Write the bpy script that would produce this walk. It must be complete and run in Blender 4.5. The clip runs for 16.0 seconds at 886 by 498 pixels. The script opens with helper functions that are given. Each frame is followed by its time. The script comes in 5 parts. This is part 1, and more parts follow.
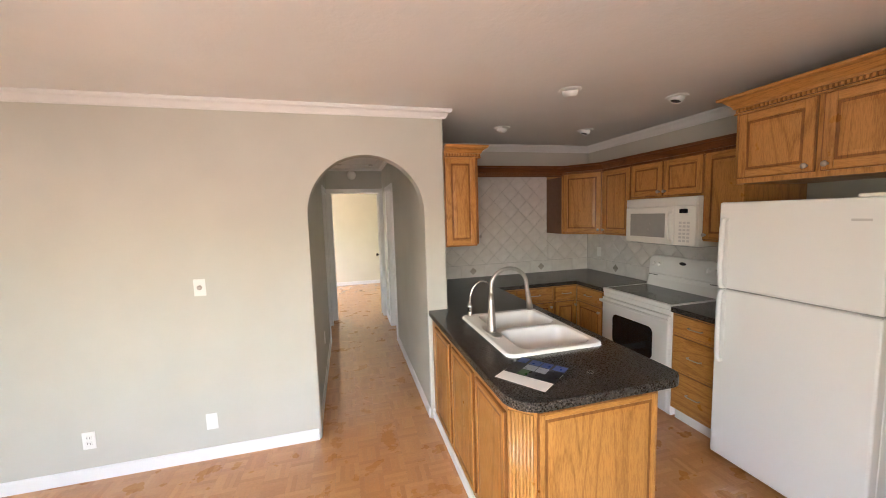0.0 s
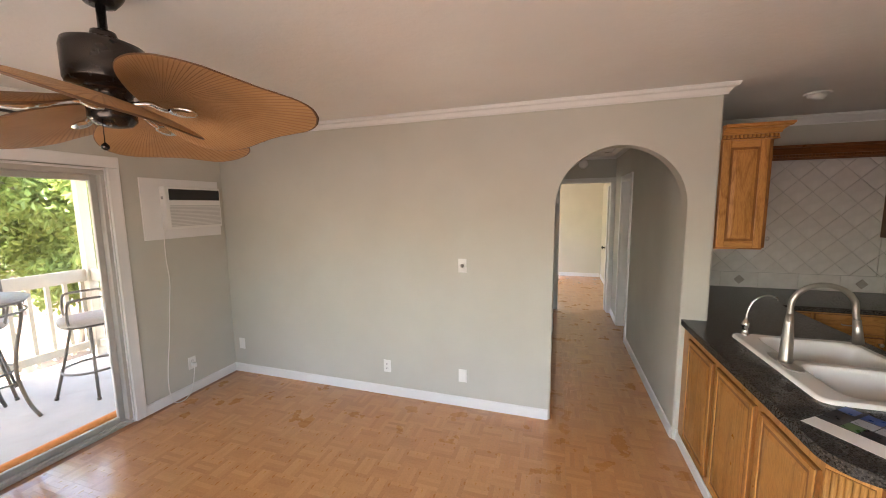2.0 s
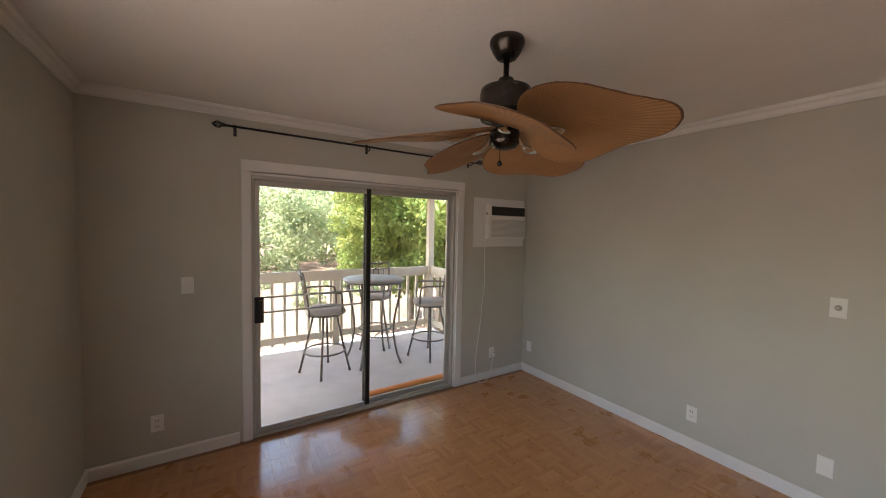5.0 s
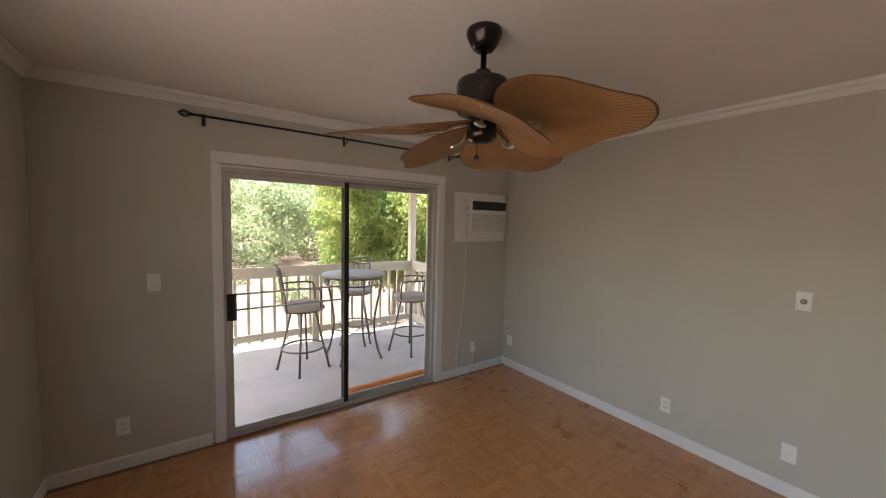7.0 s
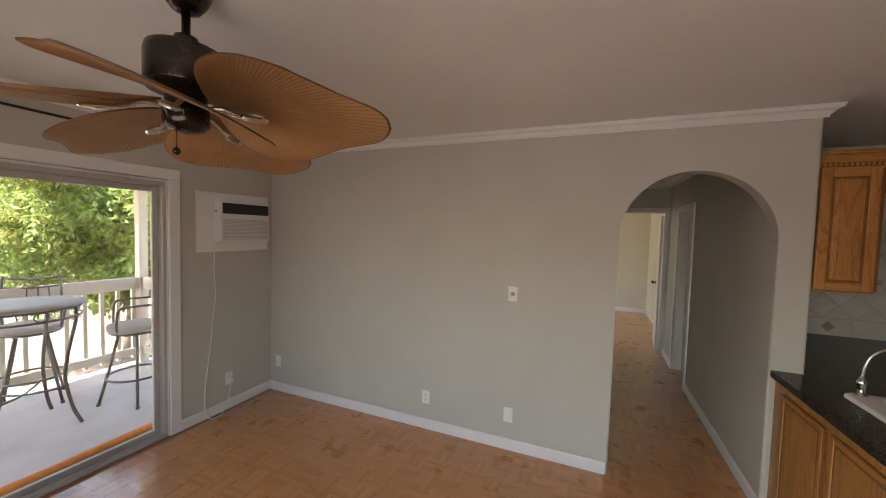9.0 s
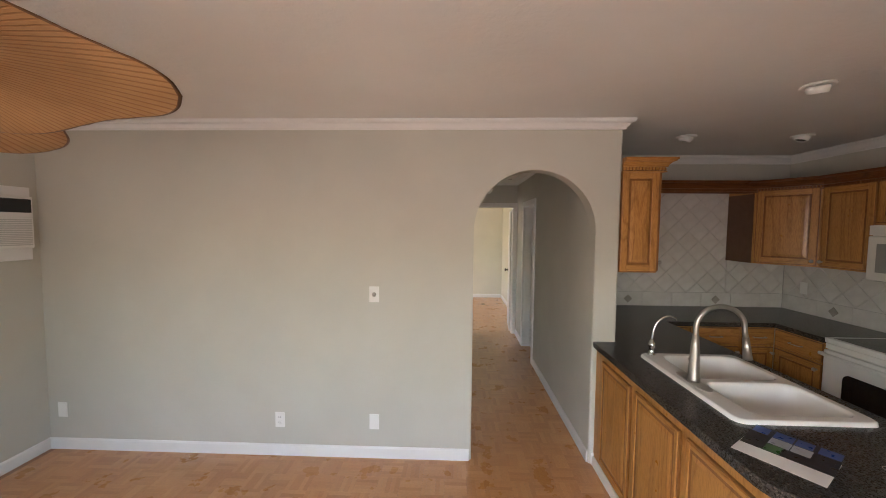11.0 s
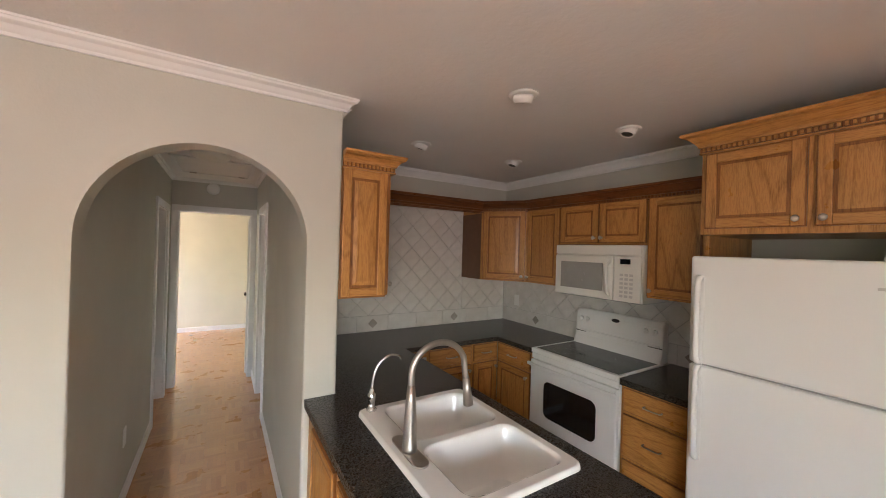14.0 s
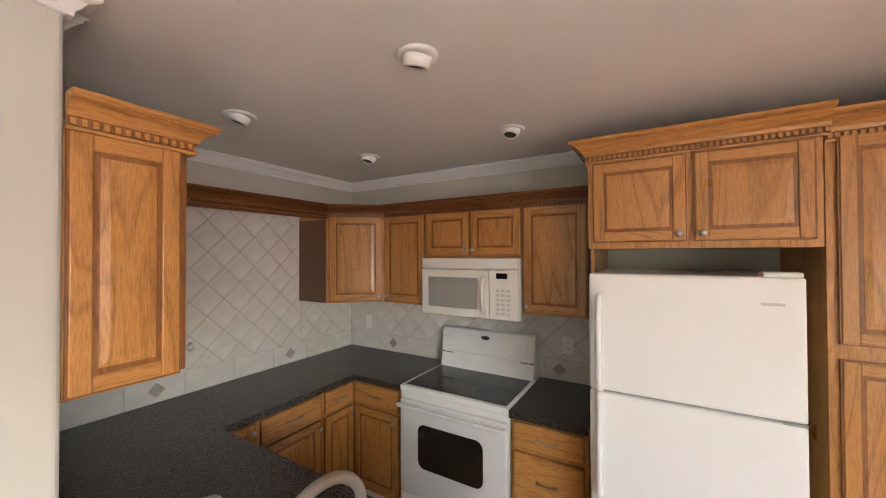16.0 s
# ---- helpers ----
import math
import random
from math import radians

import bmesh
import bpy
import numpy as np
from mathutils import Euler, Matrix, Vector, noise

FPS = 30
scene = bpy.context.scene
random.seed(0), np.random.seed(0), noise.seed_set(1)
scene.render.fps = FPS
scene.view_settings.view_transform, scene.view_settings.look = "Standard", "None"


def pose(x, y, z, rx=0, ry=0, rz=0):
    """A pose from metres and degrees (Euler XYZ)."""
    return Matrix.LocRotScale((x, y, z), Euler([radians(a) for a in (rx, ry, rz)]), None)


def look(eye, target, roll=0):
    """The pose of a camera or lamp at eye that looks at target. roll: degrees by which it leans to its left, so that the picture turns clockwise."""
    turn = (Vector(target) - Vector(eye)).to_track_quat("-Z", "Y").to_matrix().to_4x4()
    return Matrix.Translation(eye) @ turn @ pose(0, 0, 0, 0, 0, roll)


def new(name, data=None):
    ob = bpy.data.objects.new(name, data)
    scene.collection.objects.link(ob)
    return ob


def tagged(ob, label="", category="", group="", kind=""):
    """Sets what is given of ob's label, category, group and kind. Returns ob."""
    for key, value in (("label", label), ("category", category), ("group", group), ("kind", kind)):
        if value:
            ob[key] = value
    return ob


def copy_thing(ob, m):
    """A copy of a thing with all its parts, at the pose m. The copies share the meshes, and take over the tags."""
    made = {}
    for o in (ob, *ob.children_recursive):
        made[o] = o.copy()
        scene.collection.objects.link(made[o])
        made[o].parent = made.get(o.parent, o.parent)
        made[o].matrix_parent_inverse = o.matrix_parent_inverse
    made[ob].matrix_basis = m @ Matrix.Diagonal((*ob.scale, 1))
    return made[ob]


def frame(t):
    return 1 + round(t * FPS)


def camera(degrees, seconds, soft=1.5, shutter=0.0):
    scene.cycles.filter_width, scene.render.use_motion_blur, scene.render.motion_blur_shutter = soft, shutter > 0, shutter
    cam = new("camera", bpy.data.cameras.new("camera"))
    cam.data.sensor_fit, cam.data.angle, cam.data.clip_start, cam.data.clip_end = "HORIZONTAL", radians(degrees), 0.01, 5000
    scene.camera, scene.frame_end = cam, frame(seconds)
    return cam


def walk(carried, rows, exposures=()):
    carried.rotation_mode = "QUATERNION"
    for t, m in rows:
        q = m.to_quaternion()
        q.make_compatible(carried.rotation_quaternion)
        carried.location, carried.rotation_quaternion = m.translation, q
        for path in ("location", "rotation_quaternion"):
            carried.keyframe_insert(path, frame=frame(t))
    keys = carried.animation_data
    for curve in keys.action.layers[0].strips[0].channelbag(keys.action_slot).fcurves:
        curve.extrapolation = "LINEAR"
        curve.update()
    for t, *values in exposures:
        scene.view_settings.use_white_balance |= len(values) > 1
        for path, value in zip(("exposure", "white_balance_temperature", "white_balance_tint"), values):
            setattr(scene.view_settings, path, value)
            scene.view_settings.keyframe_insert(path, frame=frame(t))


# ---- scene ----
cam = camera(102.0, 16.0, soft=1.0)
PATH = [
    (0, (0.454, 0.3, 1.684), (0.968, 2.223, 1.49), -1.7),
    (0.5, (0.403, 0.287, 1.674), (0.693, 2.256, 1.474), -1.5),
    (1, (0.35, 0.267, 1.656), (0.411, 2.256, 1.457), -1.0),
    (1.5, (0.294, 0.282, 1.684), (0.03, 2.252, 1.461), -0.8),
    (2, (0.207, 0.216, 1.725), (-0.395, 2.109, 1.488), -0.7),
    (2.5, (0.165, 0.193, 1.738), (-0.813, 1.926, 1.542), -1.1),
    (3, (0.13, 0.145, 1.707), (-1.1, 1.711, 1.52), -0.8),
    (3.5, (0.102, 0.103, 1.662), (-1.402, 1.414, 1.52), 0.6),
    (4, (0.042, 0.032, 1.653), (-1.592, 1.179, 1.537), 1.3),
    (4.2, (0.028, 0.005, 1.643), (-1.662, 1.068, 1.535), 1.1),
    (6.3, (-0.049, -0.004, 1.651), (-1.701, 1.115, 1.51), 2.0),
    (6.5, (-0.045, 0.021, 1.658), (-1.68, 1.16, 1.487), 1.7),
    (7, (-0.025, 0.046, 1.653), (-1.661, 1.187, 1.512), 1.3),
    (7.5, (-0.022, 0.057, 1.66), (-1.633, 1.233, 1.508), 1.1),
    (8, (-0.019, 0.093, 1.66), (-1.473, 1.459, 1.521), 1.1),
    (8.5, (-0.021, 0.189, 1.687), (-1.157, 1.83, 1.554), 1.8),
    (9, (0.006, 0.299, 1.703), (-0.752, 2.148, 1.605), 1.6),
    (9.5, (0.004, 0.377, 1.735), (-0.459, 2.321, 1.64), 0.9),
    (10, (0.026, 0.418, 1.741), (-0.198, 2.402, 1.628), 1.6),
    (12.3, (0.19, 0.538, 1.698), (0.157, 2.533, 1.565), 0.2),
    (12.5, (0.253, 0.551, 1.701), (0.16, 2.543, 1.556), -0.4),
    (13, (0.485, 0.706, 1.709), (0.577, 2.701, 1.615), 3.3),
    (13.5, (0.638, 0.871, 1.677), (1.228, 2.781, 1.605), 3.0),
    (14, (0.682, 1.141, 1.701), (1.731, 2.844, 1.702), 1.7),
    (14.5, (0.736, 1.325, 1.705), (2.013, 2.862, 1.629), 2.7),
    (15, (0.886, 1.475, 1.716), (2.27, 2.918, 1.658), 2.5),
    (15.5, (0.937, 1.619, 1.748), (2.407, 2.973, 1.666), 1.6),
    (16, (0.93, 1.76, 1.798), (2.647, 2.784, 1.823), -0.2),
]
EXPOSURES = [(0.0, 4.3, 6100, 10), (0.5, 3.97, 6000, 10), (1.0, 3.85, 6050, 10), (1.5, 3.88, 6150, 10), (2.0, 3.72, 6200, 10), (2.5, 3.12, 6200, 10), (3.5, 2.47, 6250, 10), (8.0, 2.48, 6250, 10), (9.0, 2.82, 6200, 10), (10.0, 3.35, 6100, 10), (12.5, 3.6, 6050, 10), (13.5, 3.85, 6000, 10), (14.5, 4.25, 5950, 10), (16.0, 4.58, 5850, 10)]
walk(cam, [(t, look(eye, target, roll)) for t, eye, target, roll in PATH], EXPOSURES)

# ---- world, sun and large lights ----
SUN_FROM = Vector((-0.25, -0.55, 1.0)).normalized()
world = bpy.data.worlds.new("sky")
scene.world = world
world.use_nodes = True
wn = world.node_tree
sky = wn.nodes.new("ShaderNodeTexSky")
sky.sky_type, sky.sun_disc = "NISHITA", False
sky.sun_elevation = math.asin(SUN_FROM.z)
sky.sun_rotation = math.atan2(SUN_FROM.x, SUN_FROM.y)
sky.dust_density, sky.air_density = 4.0, 1.4
wn.nodes["Background"].inputs["Strength"].default_value = 0.15
wn.links.new(sky.outputs[0], wn.nodes["Background"].inputs["Color"])

sun = new("sun", bpy.data.lights.new("sun", "SUN"))
sun.data.energy, sun.data.angle, sun.data.color = 5.0, radians(0.6), (1.0, 0.95, 0.87)
sun.matrix_world = look(SUN_FROM * 30, (0, 0, 0))


def area_light(name, eye, target, wide, high, watts, colour):
    lamp = new(name, bpy.data.lights.new(name, "AREA"))
    lamp.data.shape, lamp.data.size, lamp.data.size_y = "RECTANGLE", wide, high
    lamp.data.energy, lamp.data.color = watts, colour
    lamp.matrix_world = look(eye, target)
    return lamp


# daylight lamps: south opening invented and unseen, bedroom window inferred out of view
area_light("light_south_window", (-0.3, -0.70, 1.4), (-0.3, 2.0, 1.7), 2.4, 1.2, 1.2, (0.92, 0.985, 0.99))
area_light("light_bedroom_window", (-1.4, 8.2, 1.5), (2.0, 8.2, 1.3), 1.4, 1.2, 1.2, (1.0, 1.0, 0.92))


# ---- materials ----
class Nodes:
    """A small hand for building node materials."""

    def __init__(self, name, rough=0.5, metal=0.0, spec=0.5):
        self.mat = bpy.data.materials.new(name)
        self.mat.use_nodes = True
        self.tree = self.mat.node_tree
        self.bsdf = self.tree.nodes["Principled BSDF"]
        self.set("Roughness", rough)
        self.set("Metallic", metal)
        self.set("Specular IOR Level", spec)
        self.coord = self.tree.nodes.new("ShaderNodeTexCoord")

    def set(self, socket, value):
        if isinstance(value, bpy.types.NodeSocket):
            self.tree.links.new(value, self.bsdf.inputs[socket])
        else:
            self.bsdf.inputs[socket].default_value = (*value, 1) if isinstance(value, tuple) and len(value) == 3 else value

    def put(self, node, socket, value):
        if isinstance(value, bpy.types.NodeSocket):
            self.tree.links.new(value, node.inputs[socket])
        else:
            node.inputs[socket].default_value = value

    def scaled(self, scale, shift=None):
        m = self.tree.nodes.new("ShaderNodeMapping")
        self.tree.links.new(self.coord.outputs["Object"], m.inputs["Vector"])
        m.inputs["Scale"].default_value = scale
        if shift is not None:
            self.tree.links.new(shift, m.inputs["Location"])
        return m.outputs[0]

    def noise(self, scale, detail=4.0, rough=0.55, vector=None, distort=0.0):
        n = self.tree.nodes.new("ShaderNodeTexNoise")
        self.tree.links.new(vector or self.coord.outputs["Object"], n.inputs["Vector"])
        n.inputs["Scale"].default_value, n.inputs["Detail"].default_value = scale, detail
        n.inputs["Roughness"].default_value, n.inputs["Distortion"].default_value = rough, distort
        return n.outputs["Fac"]

    def voronoi(self, scale, vector=None, feature="F1"):
        n = self.tree.nodes.new("ShaderNodeTexVoronoi")
        n.feature = feature
        self.tree.links.new(vector or self.coord.outputs["Object"], n.inputs["Vector"])
        n.inputs["Scale"].default_value = scale
        return n.outputs

    def ramp(self, fac, *stops):
        r = self.tree.nodes.new("ShaderNodeValToRGB")
        self.tree.links.new(fac, r.inputs[0])
        while len(r.color_ramp.elements) < len(stops):
            r.color_ramp.elements.new(0.5)
        for e, (p, c) in zip(r.color_ramp.elements, stops):
            e.position, e.color = p, (*c, 1) if isinstance(c, tuple) else (c, c, c, 1)
        return r.outputs[0]

    def mix(self, fac, a, b, blend="MIX"):
        m = self.tree.nodes.new("ShaderNodeMix")
        m.data_type, m.blend_type = "RGBA", blend
        for socket, value in ((0, fac), (6, a), (7, b)):
            if isinstance(value, tuple) and len(value) == 3:
                value = (*value, 1)
            self.put(m, socket, value)
        return m.outputs[2]

    def maths(self, op, a, b=0.0):
        m = self.tree.nodes.new("ShaderNodeMath")
        m.operation = op
        self.put(m, 0, a)
        self.put(m, 1, b)
        return m.outputs[0]

    def random(self):
        return self.tree.nodes.new("ShaderNodeObjectInfo").outputs["Random"]

    def attribute(self, name):
        a = self.tree.nodes.new("ShaderNodeAttribute")
        a.attribute_name = name
        return a.outputs["Fac"]

    def bump(self, height, strength, distance=0.002):
        b = self.tree.nodes.new("ShaderNodeBump")
        b.inputs["Strength"].default_value, b.inputs["Distance"].default_value = strength, distance
        self.tree.links.new(height, b.inputs["Height"])
        self.tree.links.new(b.outputs[0], self.bsdf.inputs["Normal"])


def paint(name, colour, rough=0.6, grain=90.0, strength=0.25, patch=0.06, depth=0.002):
    """Rolled wall paint: orange-peel relief and faint uneven patches."""
    n = Nodes(name, rough, spec=0.35)
    dark = tuple(c * (1 - patch) for c in colour)
    n.set("Base Color", n.mix(n.ramp(n.noise(1.7, 3), (0.35, 0.0), (0.65, 1.0)), dark, colour))
    n.set("Roughness", n.ramp(n.noise(4, 3), (0.3, rough - 0.06), (0.7, rough + 0.06)))
    n.bump(n.noise(grain, 3), strength, depth)
    return n.mat


def ceiling_paint():
    n = Nodes("ceiling_paint", 0.75, spec=0.25)
    n.set("Base Color", n.mix(n.ramp(n.noise(1.3, 3), (0.35, 0.0), (0.65, 1.0)), (0.80, 0.78, 0.755), (0.84, 0.82, 0.795)))
    relief = n.maths("ADD", n.noise(48, 4, 0.6), n.ramp(n.noise(22, 3), (0.45, 0.0), (0.6, 0.8)))
    n.bump(relief, 0.22, 0.003)
    return n.mat


def oak(name, stretch, low=(0.27, 0.108, 0.022), high=(0.52, 0.25, 0.066), rough=0.34):
    """Honey-stained oak: long cathedral figure, fine pores and a satin varnish."""
    n = Nodes(name, rough)
    shift = n.tree.nodes.new("ShaderNodeCombineXYZ")
    for k, f in enumerate((17.3, 13.1, 15.7)):
        n.put(shift, k, n.maths("MULTIPLY", n.random(), f))
    v = n.scaled(stretch, shift.outputs[0])
    rings = n.maths("FRACT", n.maths("MULTIPLY", n.noise(0.55, 2, 0.45, v, 0.6), 11.0))
    figure = n.ramp(rings, (0.0, 0.15), (0.25, 0.9), (0.8, 1.0), (1.0, 0.15))
    pores = n.ramp(n.noise(26, 3, 0.65, v), (0.36, 0.0), (0.6, 1.0))
    broad = n.noise(0.9, 2, 0.5, v)
    grain = n.mix(0.5, figure, pores)
    base = n.mix(n.ramp(grain, (0.1, 0.0), (0.9, 1.0)), low, high)
    base = n.mix(n.ramp(broad, (0.35, 0.0), (0.7, 0.18)), base, tuple(c * 0.75 for c in high))
    n.set("Base Color", base)
    n.set("Roughness", n.ramp(n.noise(9, 3), (0.3, rough - 0.07), (0.7, rough + 0.1)))
    n.set("Coat Weight", 0.2)
    n.set("Coat Roughness", 0.2)
    n.bump(pores, 0.12, 0.001)
    return n.mat


def parquet_wood():
    """Varnished finger parquet: each finger has a tone of its own."""
    n = Nodes("parquet_wood", 0.3)
    tone = n.maths("FRACT", n.maths("ADD", n.attribute("tone"), n.maths("MULTIPLY", n.random(), 0.35)))
    grain = n.ramp(n.noise(60, 4, 0.65), (0.3, 0.0), (0.7, 1.0))
    colour = n.ramp(tone, (0.0, (0.48, 0.215, 0.066)), (0.35, (0.55, 0.262, 0.088)), (0.7, (0.59, 0.29, 0.102)), (1.0, (0.64, 0.33, 0.125)))
    colour = n.mix(0.22, colour, n.mix(grain, (0.25, 0.09, 0.03), (0.62, 0.32, 0.14)))
    colour = n.mix(n.ramp(n.noise(0.9, 3), (0.4, 0.0), (0.75, 0.25)), colour, (0.40, 0.17, 0.06))
    n.set("Base Color", colour)
    n.set("Roughness", n.ramp(n.noise(5, 4), (0.3, 0.24), (0.75, 0.4)))
    n.set("Coat Weight", 0.8)
    n.set("Coat Roughness", 0.1)
    n.bump(n.noise(14, 3), 0.012, 0.002)
    return n.mat


def speckled_counter():
    """Dark laminate speckled like granite."""
    n = Nodes("speckled_counter", 0.28)
    cells = n.voronoi(230)
    fleck = n.ramp(cells["Color"], (0.0, (0.010, 0.009, 0.009)), (0.5, (0.028, 0.025, 0.023)), (0.72, (0.06, 0.052, 0.045)), (0.9, (0.15, 0.13, 0.11)))
    n.set("Base Color", n.mix(n.ramp(n.noise(300, 2), (0.42, 0.0), (0.6, 0.5)), fleck, (0.022, 0.02, 0.019)))
    n.set("Roughness", n.ramp(n.noise(120, 3), (0.3, 0.22), (0.7, 0.34)))
    return n.mat


def tile_glaze(name="tile_glaze", low=(0.60, 0.575, 0.54), high=(0.74, 0.715, 0.685)):
    n = Nodes(name, 0.32)
    tone = n.mix(n.ramp(n.noise(7, 5, 0.65), (0.3, 0.0), (0.7, 1.0)), low, high)
    n.set("Base Color", n.mix(n.maths("MULTIPLY", n.random(), 0.3), tone, (0.58, 0.53, 0.48)))
    n.bump(n.noise(26, 4), 0.12, 0.002)
    return n.mat


def plain(name, colour, rough=0.5, metal=0.0, wear=0.06, scale=14.0, relief=0.0, coat=0.0):
    n = Nodes(name, rough, metal)
    n.set("Base Color", n.mix(n.ramp(n.noise(scale, 4), (0.35, 0.0), (0.7, 1.0)), colour, tuple(c * (1 - wear) for c in colour)))
    if wear > 0.01:
        n.set("Roughness", n.ramp(n.noise(scale * 2, 3), (0.3, max(0.02, rough - 0.05)), (0.7, min(1.0, rough + 0.06))))
    if relief:
        n.bump(n.noise(scale * 12, 3), relief, 0.001)
    if coat:
        n.set("Coat Weight", coat)
    return n.mat


def clear_glass():
    n = Nodes("clear_glass", 0.0)
    n.set("Base Color", (0.97, 0.985, 0.975))
    n.set("Transmission Weight", 1.0)
    n.set("IOR", 1.45)
    return n.mat


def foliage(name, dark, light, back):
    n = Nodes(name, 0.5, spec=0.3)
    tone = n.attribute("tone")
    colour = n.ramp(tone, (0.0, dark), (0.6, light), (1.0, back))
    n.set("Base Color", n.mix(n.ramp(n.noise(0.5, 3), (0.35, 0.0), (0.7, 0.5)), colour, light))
    translucent = n.tree.nodes.new("ShaderNodeBsdfTranslucent")
    n.tree.links.new(n.mix(0.5, colour, back), translucent.inputs["Color"])
    mixed = n.tree.nodes.new("ShaderNodeMixShader")
    mixed.inputs[0].default_value = 0.45
    n.tree.links.new(n.bsdf.outputs[0], mixed.inputs[1])
    n.tree.links.new(translucent.outputs[0], mixed.inputs[2])
    n.tree.links.new(mixed.outputs[0], n.tree.nodes["Material Output"].inputs["Surface"])
    return n.mat


def dry_ground():
    n = Nodes("dry_ground", 0.95, spec=0.1)
    c = n.ramp(n.noise(0.35, 6, 0.65), (0.3, (0.13, 0.085, 0.062)), (0.55, (0.19, 0.135, 0.105)), (0.75, (0.13, 0.12, 0.055)))
    n.set("Base Color", n.mix(n.ramp(n.noise(9, 4), (0.4, 0.0), (0.7, 0.5)), c, (0.17, 0.125, 0.095)))
    n.bump(n.noise(6, 5), 0.5, 0.05)
    return n.mat


def palm_weave():
    """Woven palm leaf with ribs that fan out from the stalk."""
    n = Nodes("palm_weave", 0.55, spec=0.3)
    rib = n.attribute("rib")
    lines = n.maths("SINE", n.maths("MULTIPLY", rib, 880.0))
    groove = n.ramp(n.maths("ADD", n.maths("MULTIPLY", lines, 0.5), 0.5), (0.0, 0.0), (0.35, 1.0))
    tone = n.mix(n.ramp(n.noise(6, 4), (0.3, 0.0), (0.7, 1.0)), (0.34, 0.19, 0.08), (0.47, 0.275, 0.125))
    n.set("Base Color", n.mix(groove, (0.30, 0.155, 0.062), tone))
    n.bump(groove, 0.5, 0.002)
    return n.mat


WALL = paint("greige_wall_paint", (0.55, 0.535, 0.475))
WALL_PALE = paint("pale_wall_paint", (0.66, 0.63, 0.52))
CEILING = ceiling_paint()
TRIM = paint("white_trim_paint", (0.80, 0.79, 0.775), 0.38, 40, 0.08, 0.04)
DOOR_WHITE = paint("white_door_paint", (0.76, 0.75, 0.72), 0.4, 60, 0.08, 0.04)
OAK_V = oak("oak_upright_grain", (9.0, 9.0, 0.9))
OAK_H = oak("oak_level_grain", (0.9, 0.9, 9.0))
# stain of the routed profiles, with groove and gap shade painted in
OAK_EDGE = oak("oak_profile_stain_shade", (9.0, 9.0, 0.9), (0.14, 0.05, 0.011), (0.28, 0.108, 0.024))
# darker oak for the crown and valance above the wall cabinets
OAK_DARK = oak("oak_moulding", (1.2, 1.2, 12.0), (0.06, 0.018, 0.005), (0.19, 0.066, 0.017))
# brown laminate, its colour darkened further by painted shade
SIDE_BROWN = plain("brown_laminate_shaded", (0.15, 0.075, 0.038), 0.5, wear=0.1)
PARQUET = parquet_wood()
GAP = plain("floor_joint", (0.26, 0.12, 0.045), 0.5)
COUNTER = speckled_counter()
TILE = tile_glaze()
ACCENT = tile_glaze("accent_tile", (0.22, 0.19, 0.16), (0.40, 0.36, 0.31))
GROUT = plain("grout", (0.36, 0.345, 0.32), 0.9)
ENAMEL = plain("white_enamel", (0.80, 0.80, 0.78), 0.3, wear=0.004, scale=3, relief=0.05)
BISQUE = plain("cream_plastic", (0.77, 0.755, 0.70), 0.35, wear=0.005, scale=4)
PORCELAIN = plain("white_porcelain", (0.86, 0.85, 0.82), 0.14, wear=0.02, coat=0.5)
STEEL = plain("brushed_nickel", (0.52, 0.49, 0.45), 0.36, 1.0)
CHROME = plain("chrome", (0.75, 0.75, 0.74), 0.1, 1.0)
BRONZE = plain("dark_bronze", (0.055, 0.047, 0.042), 0.24, 0.85)
IRON = plain("black_iron", (0.022, 0.02, 0.019), 0.45, 0.3)
PEWTER = plain("pewter_paint", (0.16, 0.145, 0.13), 0.42, 0.6)
CUSHION = plain("oatmeal_fabric", (0.46, 0.42, 0.375), 0.95, wear=0.2, scale=60, relief=0.4)
BLACK_GLASS = plain("black_glass", (0.006, 0.006, 0.007), 0.12, wear=0.1)
SMOKE = plain("smoked_window", (0.02, 0.017, 0.015), 0.1, coat=0.5)
GREY_GLASS = plain("grey_mesh_window", (0.36, 0.355, 0.33), 0.22, coat=0.4)
BLACK = plain("black_plastic", (0.016, 0.016, 0.016), 0.4)
GREY = plain("grey_plastic", (0.35, 0.35, 0.34), 0.45)
STONE = plain("pale_table_stone", (0.38, 0.365, 0.34), 0.5, wear=0.25, scale=30)
LOUVRE = plain("pale_louvre", (0.58, 0.57, 0.55), 0.5)
ALU = plain("anodised_aluminium", (0.55, 0.535, 0.50), 0.42, 0.35)
ALU_DARK = plain("dark_door_frame", (0.02, 0.018, 0.016), 0.5, 0.0)
PLATE = plain("white_wall_plate", (0.82, 0.81, 0.78), 0.35, wear=0.02)
GLASS = clear_glass()
DECK = plain("painted_deck", (0.46, 0.43, 0.405), 0.7, wear=0.16, scale=3, relief=0.3)
RAIL = plain("cream_rail_paint", (0.62, 0.56, 0.45), 0.5, wear=0.12, scale=7)
SOFFIT = plain("stained_soffit", (0.46, 0.30, 0.17), 0.6, wear=0.25, scale=6)
FOAM = plain("orange_foam", (0.70, 0.26, 0.07), 0.85, wear=0.2, scale=20, relief=0.4)
FOAM_PALE = plain("sun_bleached_foam", (0.68, 0.50, 0.16), 0.85, wear=0.2, scale=20)
PAPER = plain("white_paper", (0.82, 0.81, 0.78), 0.6, wear=0.02)
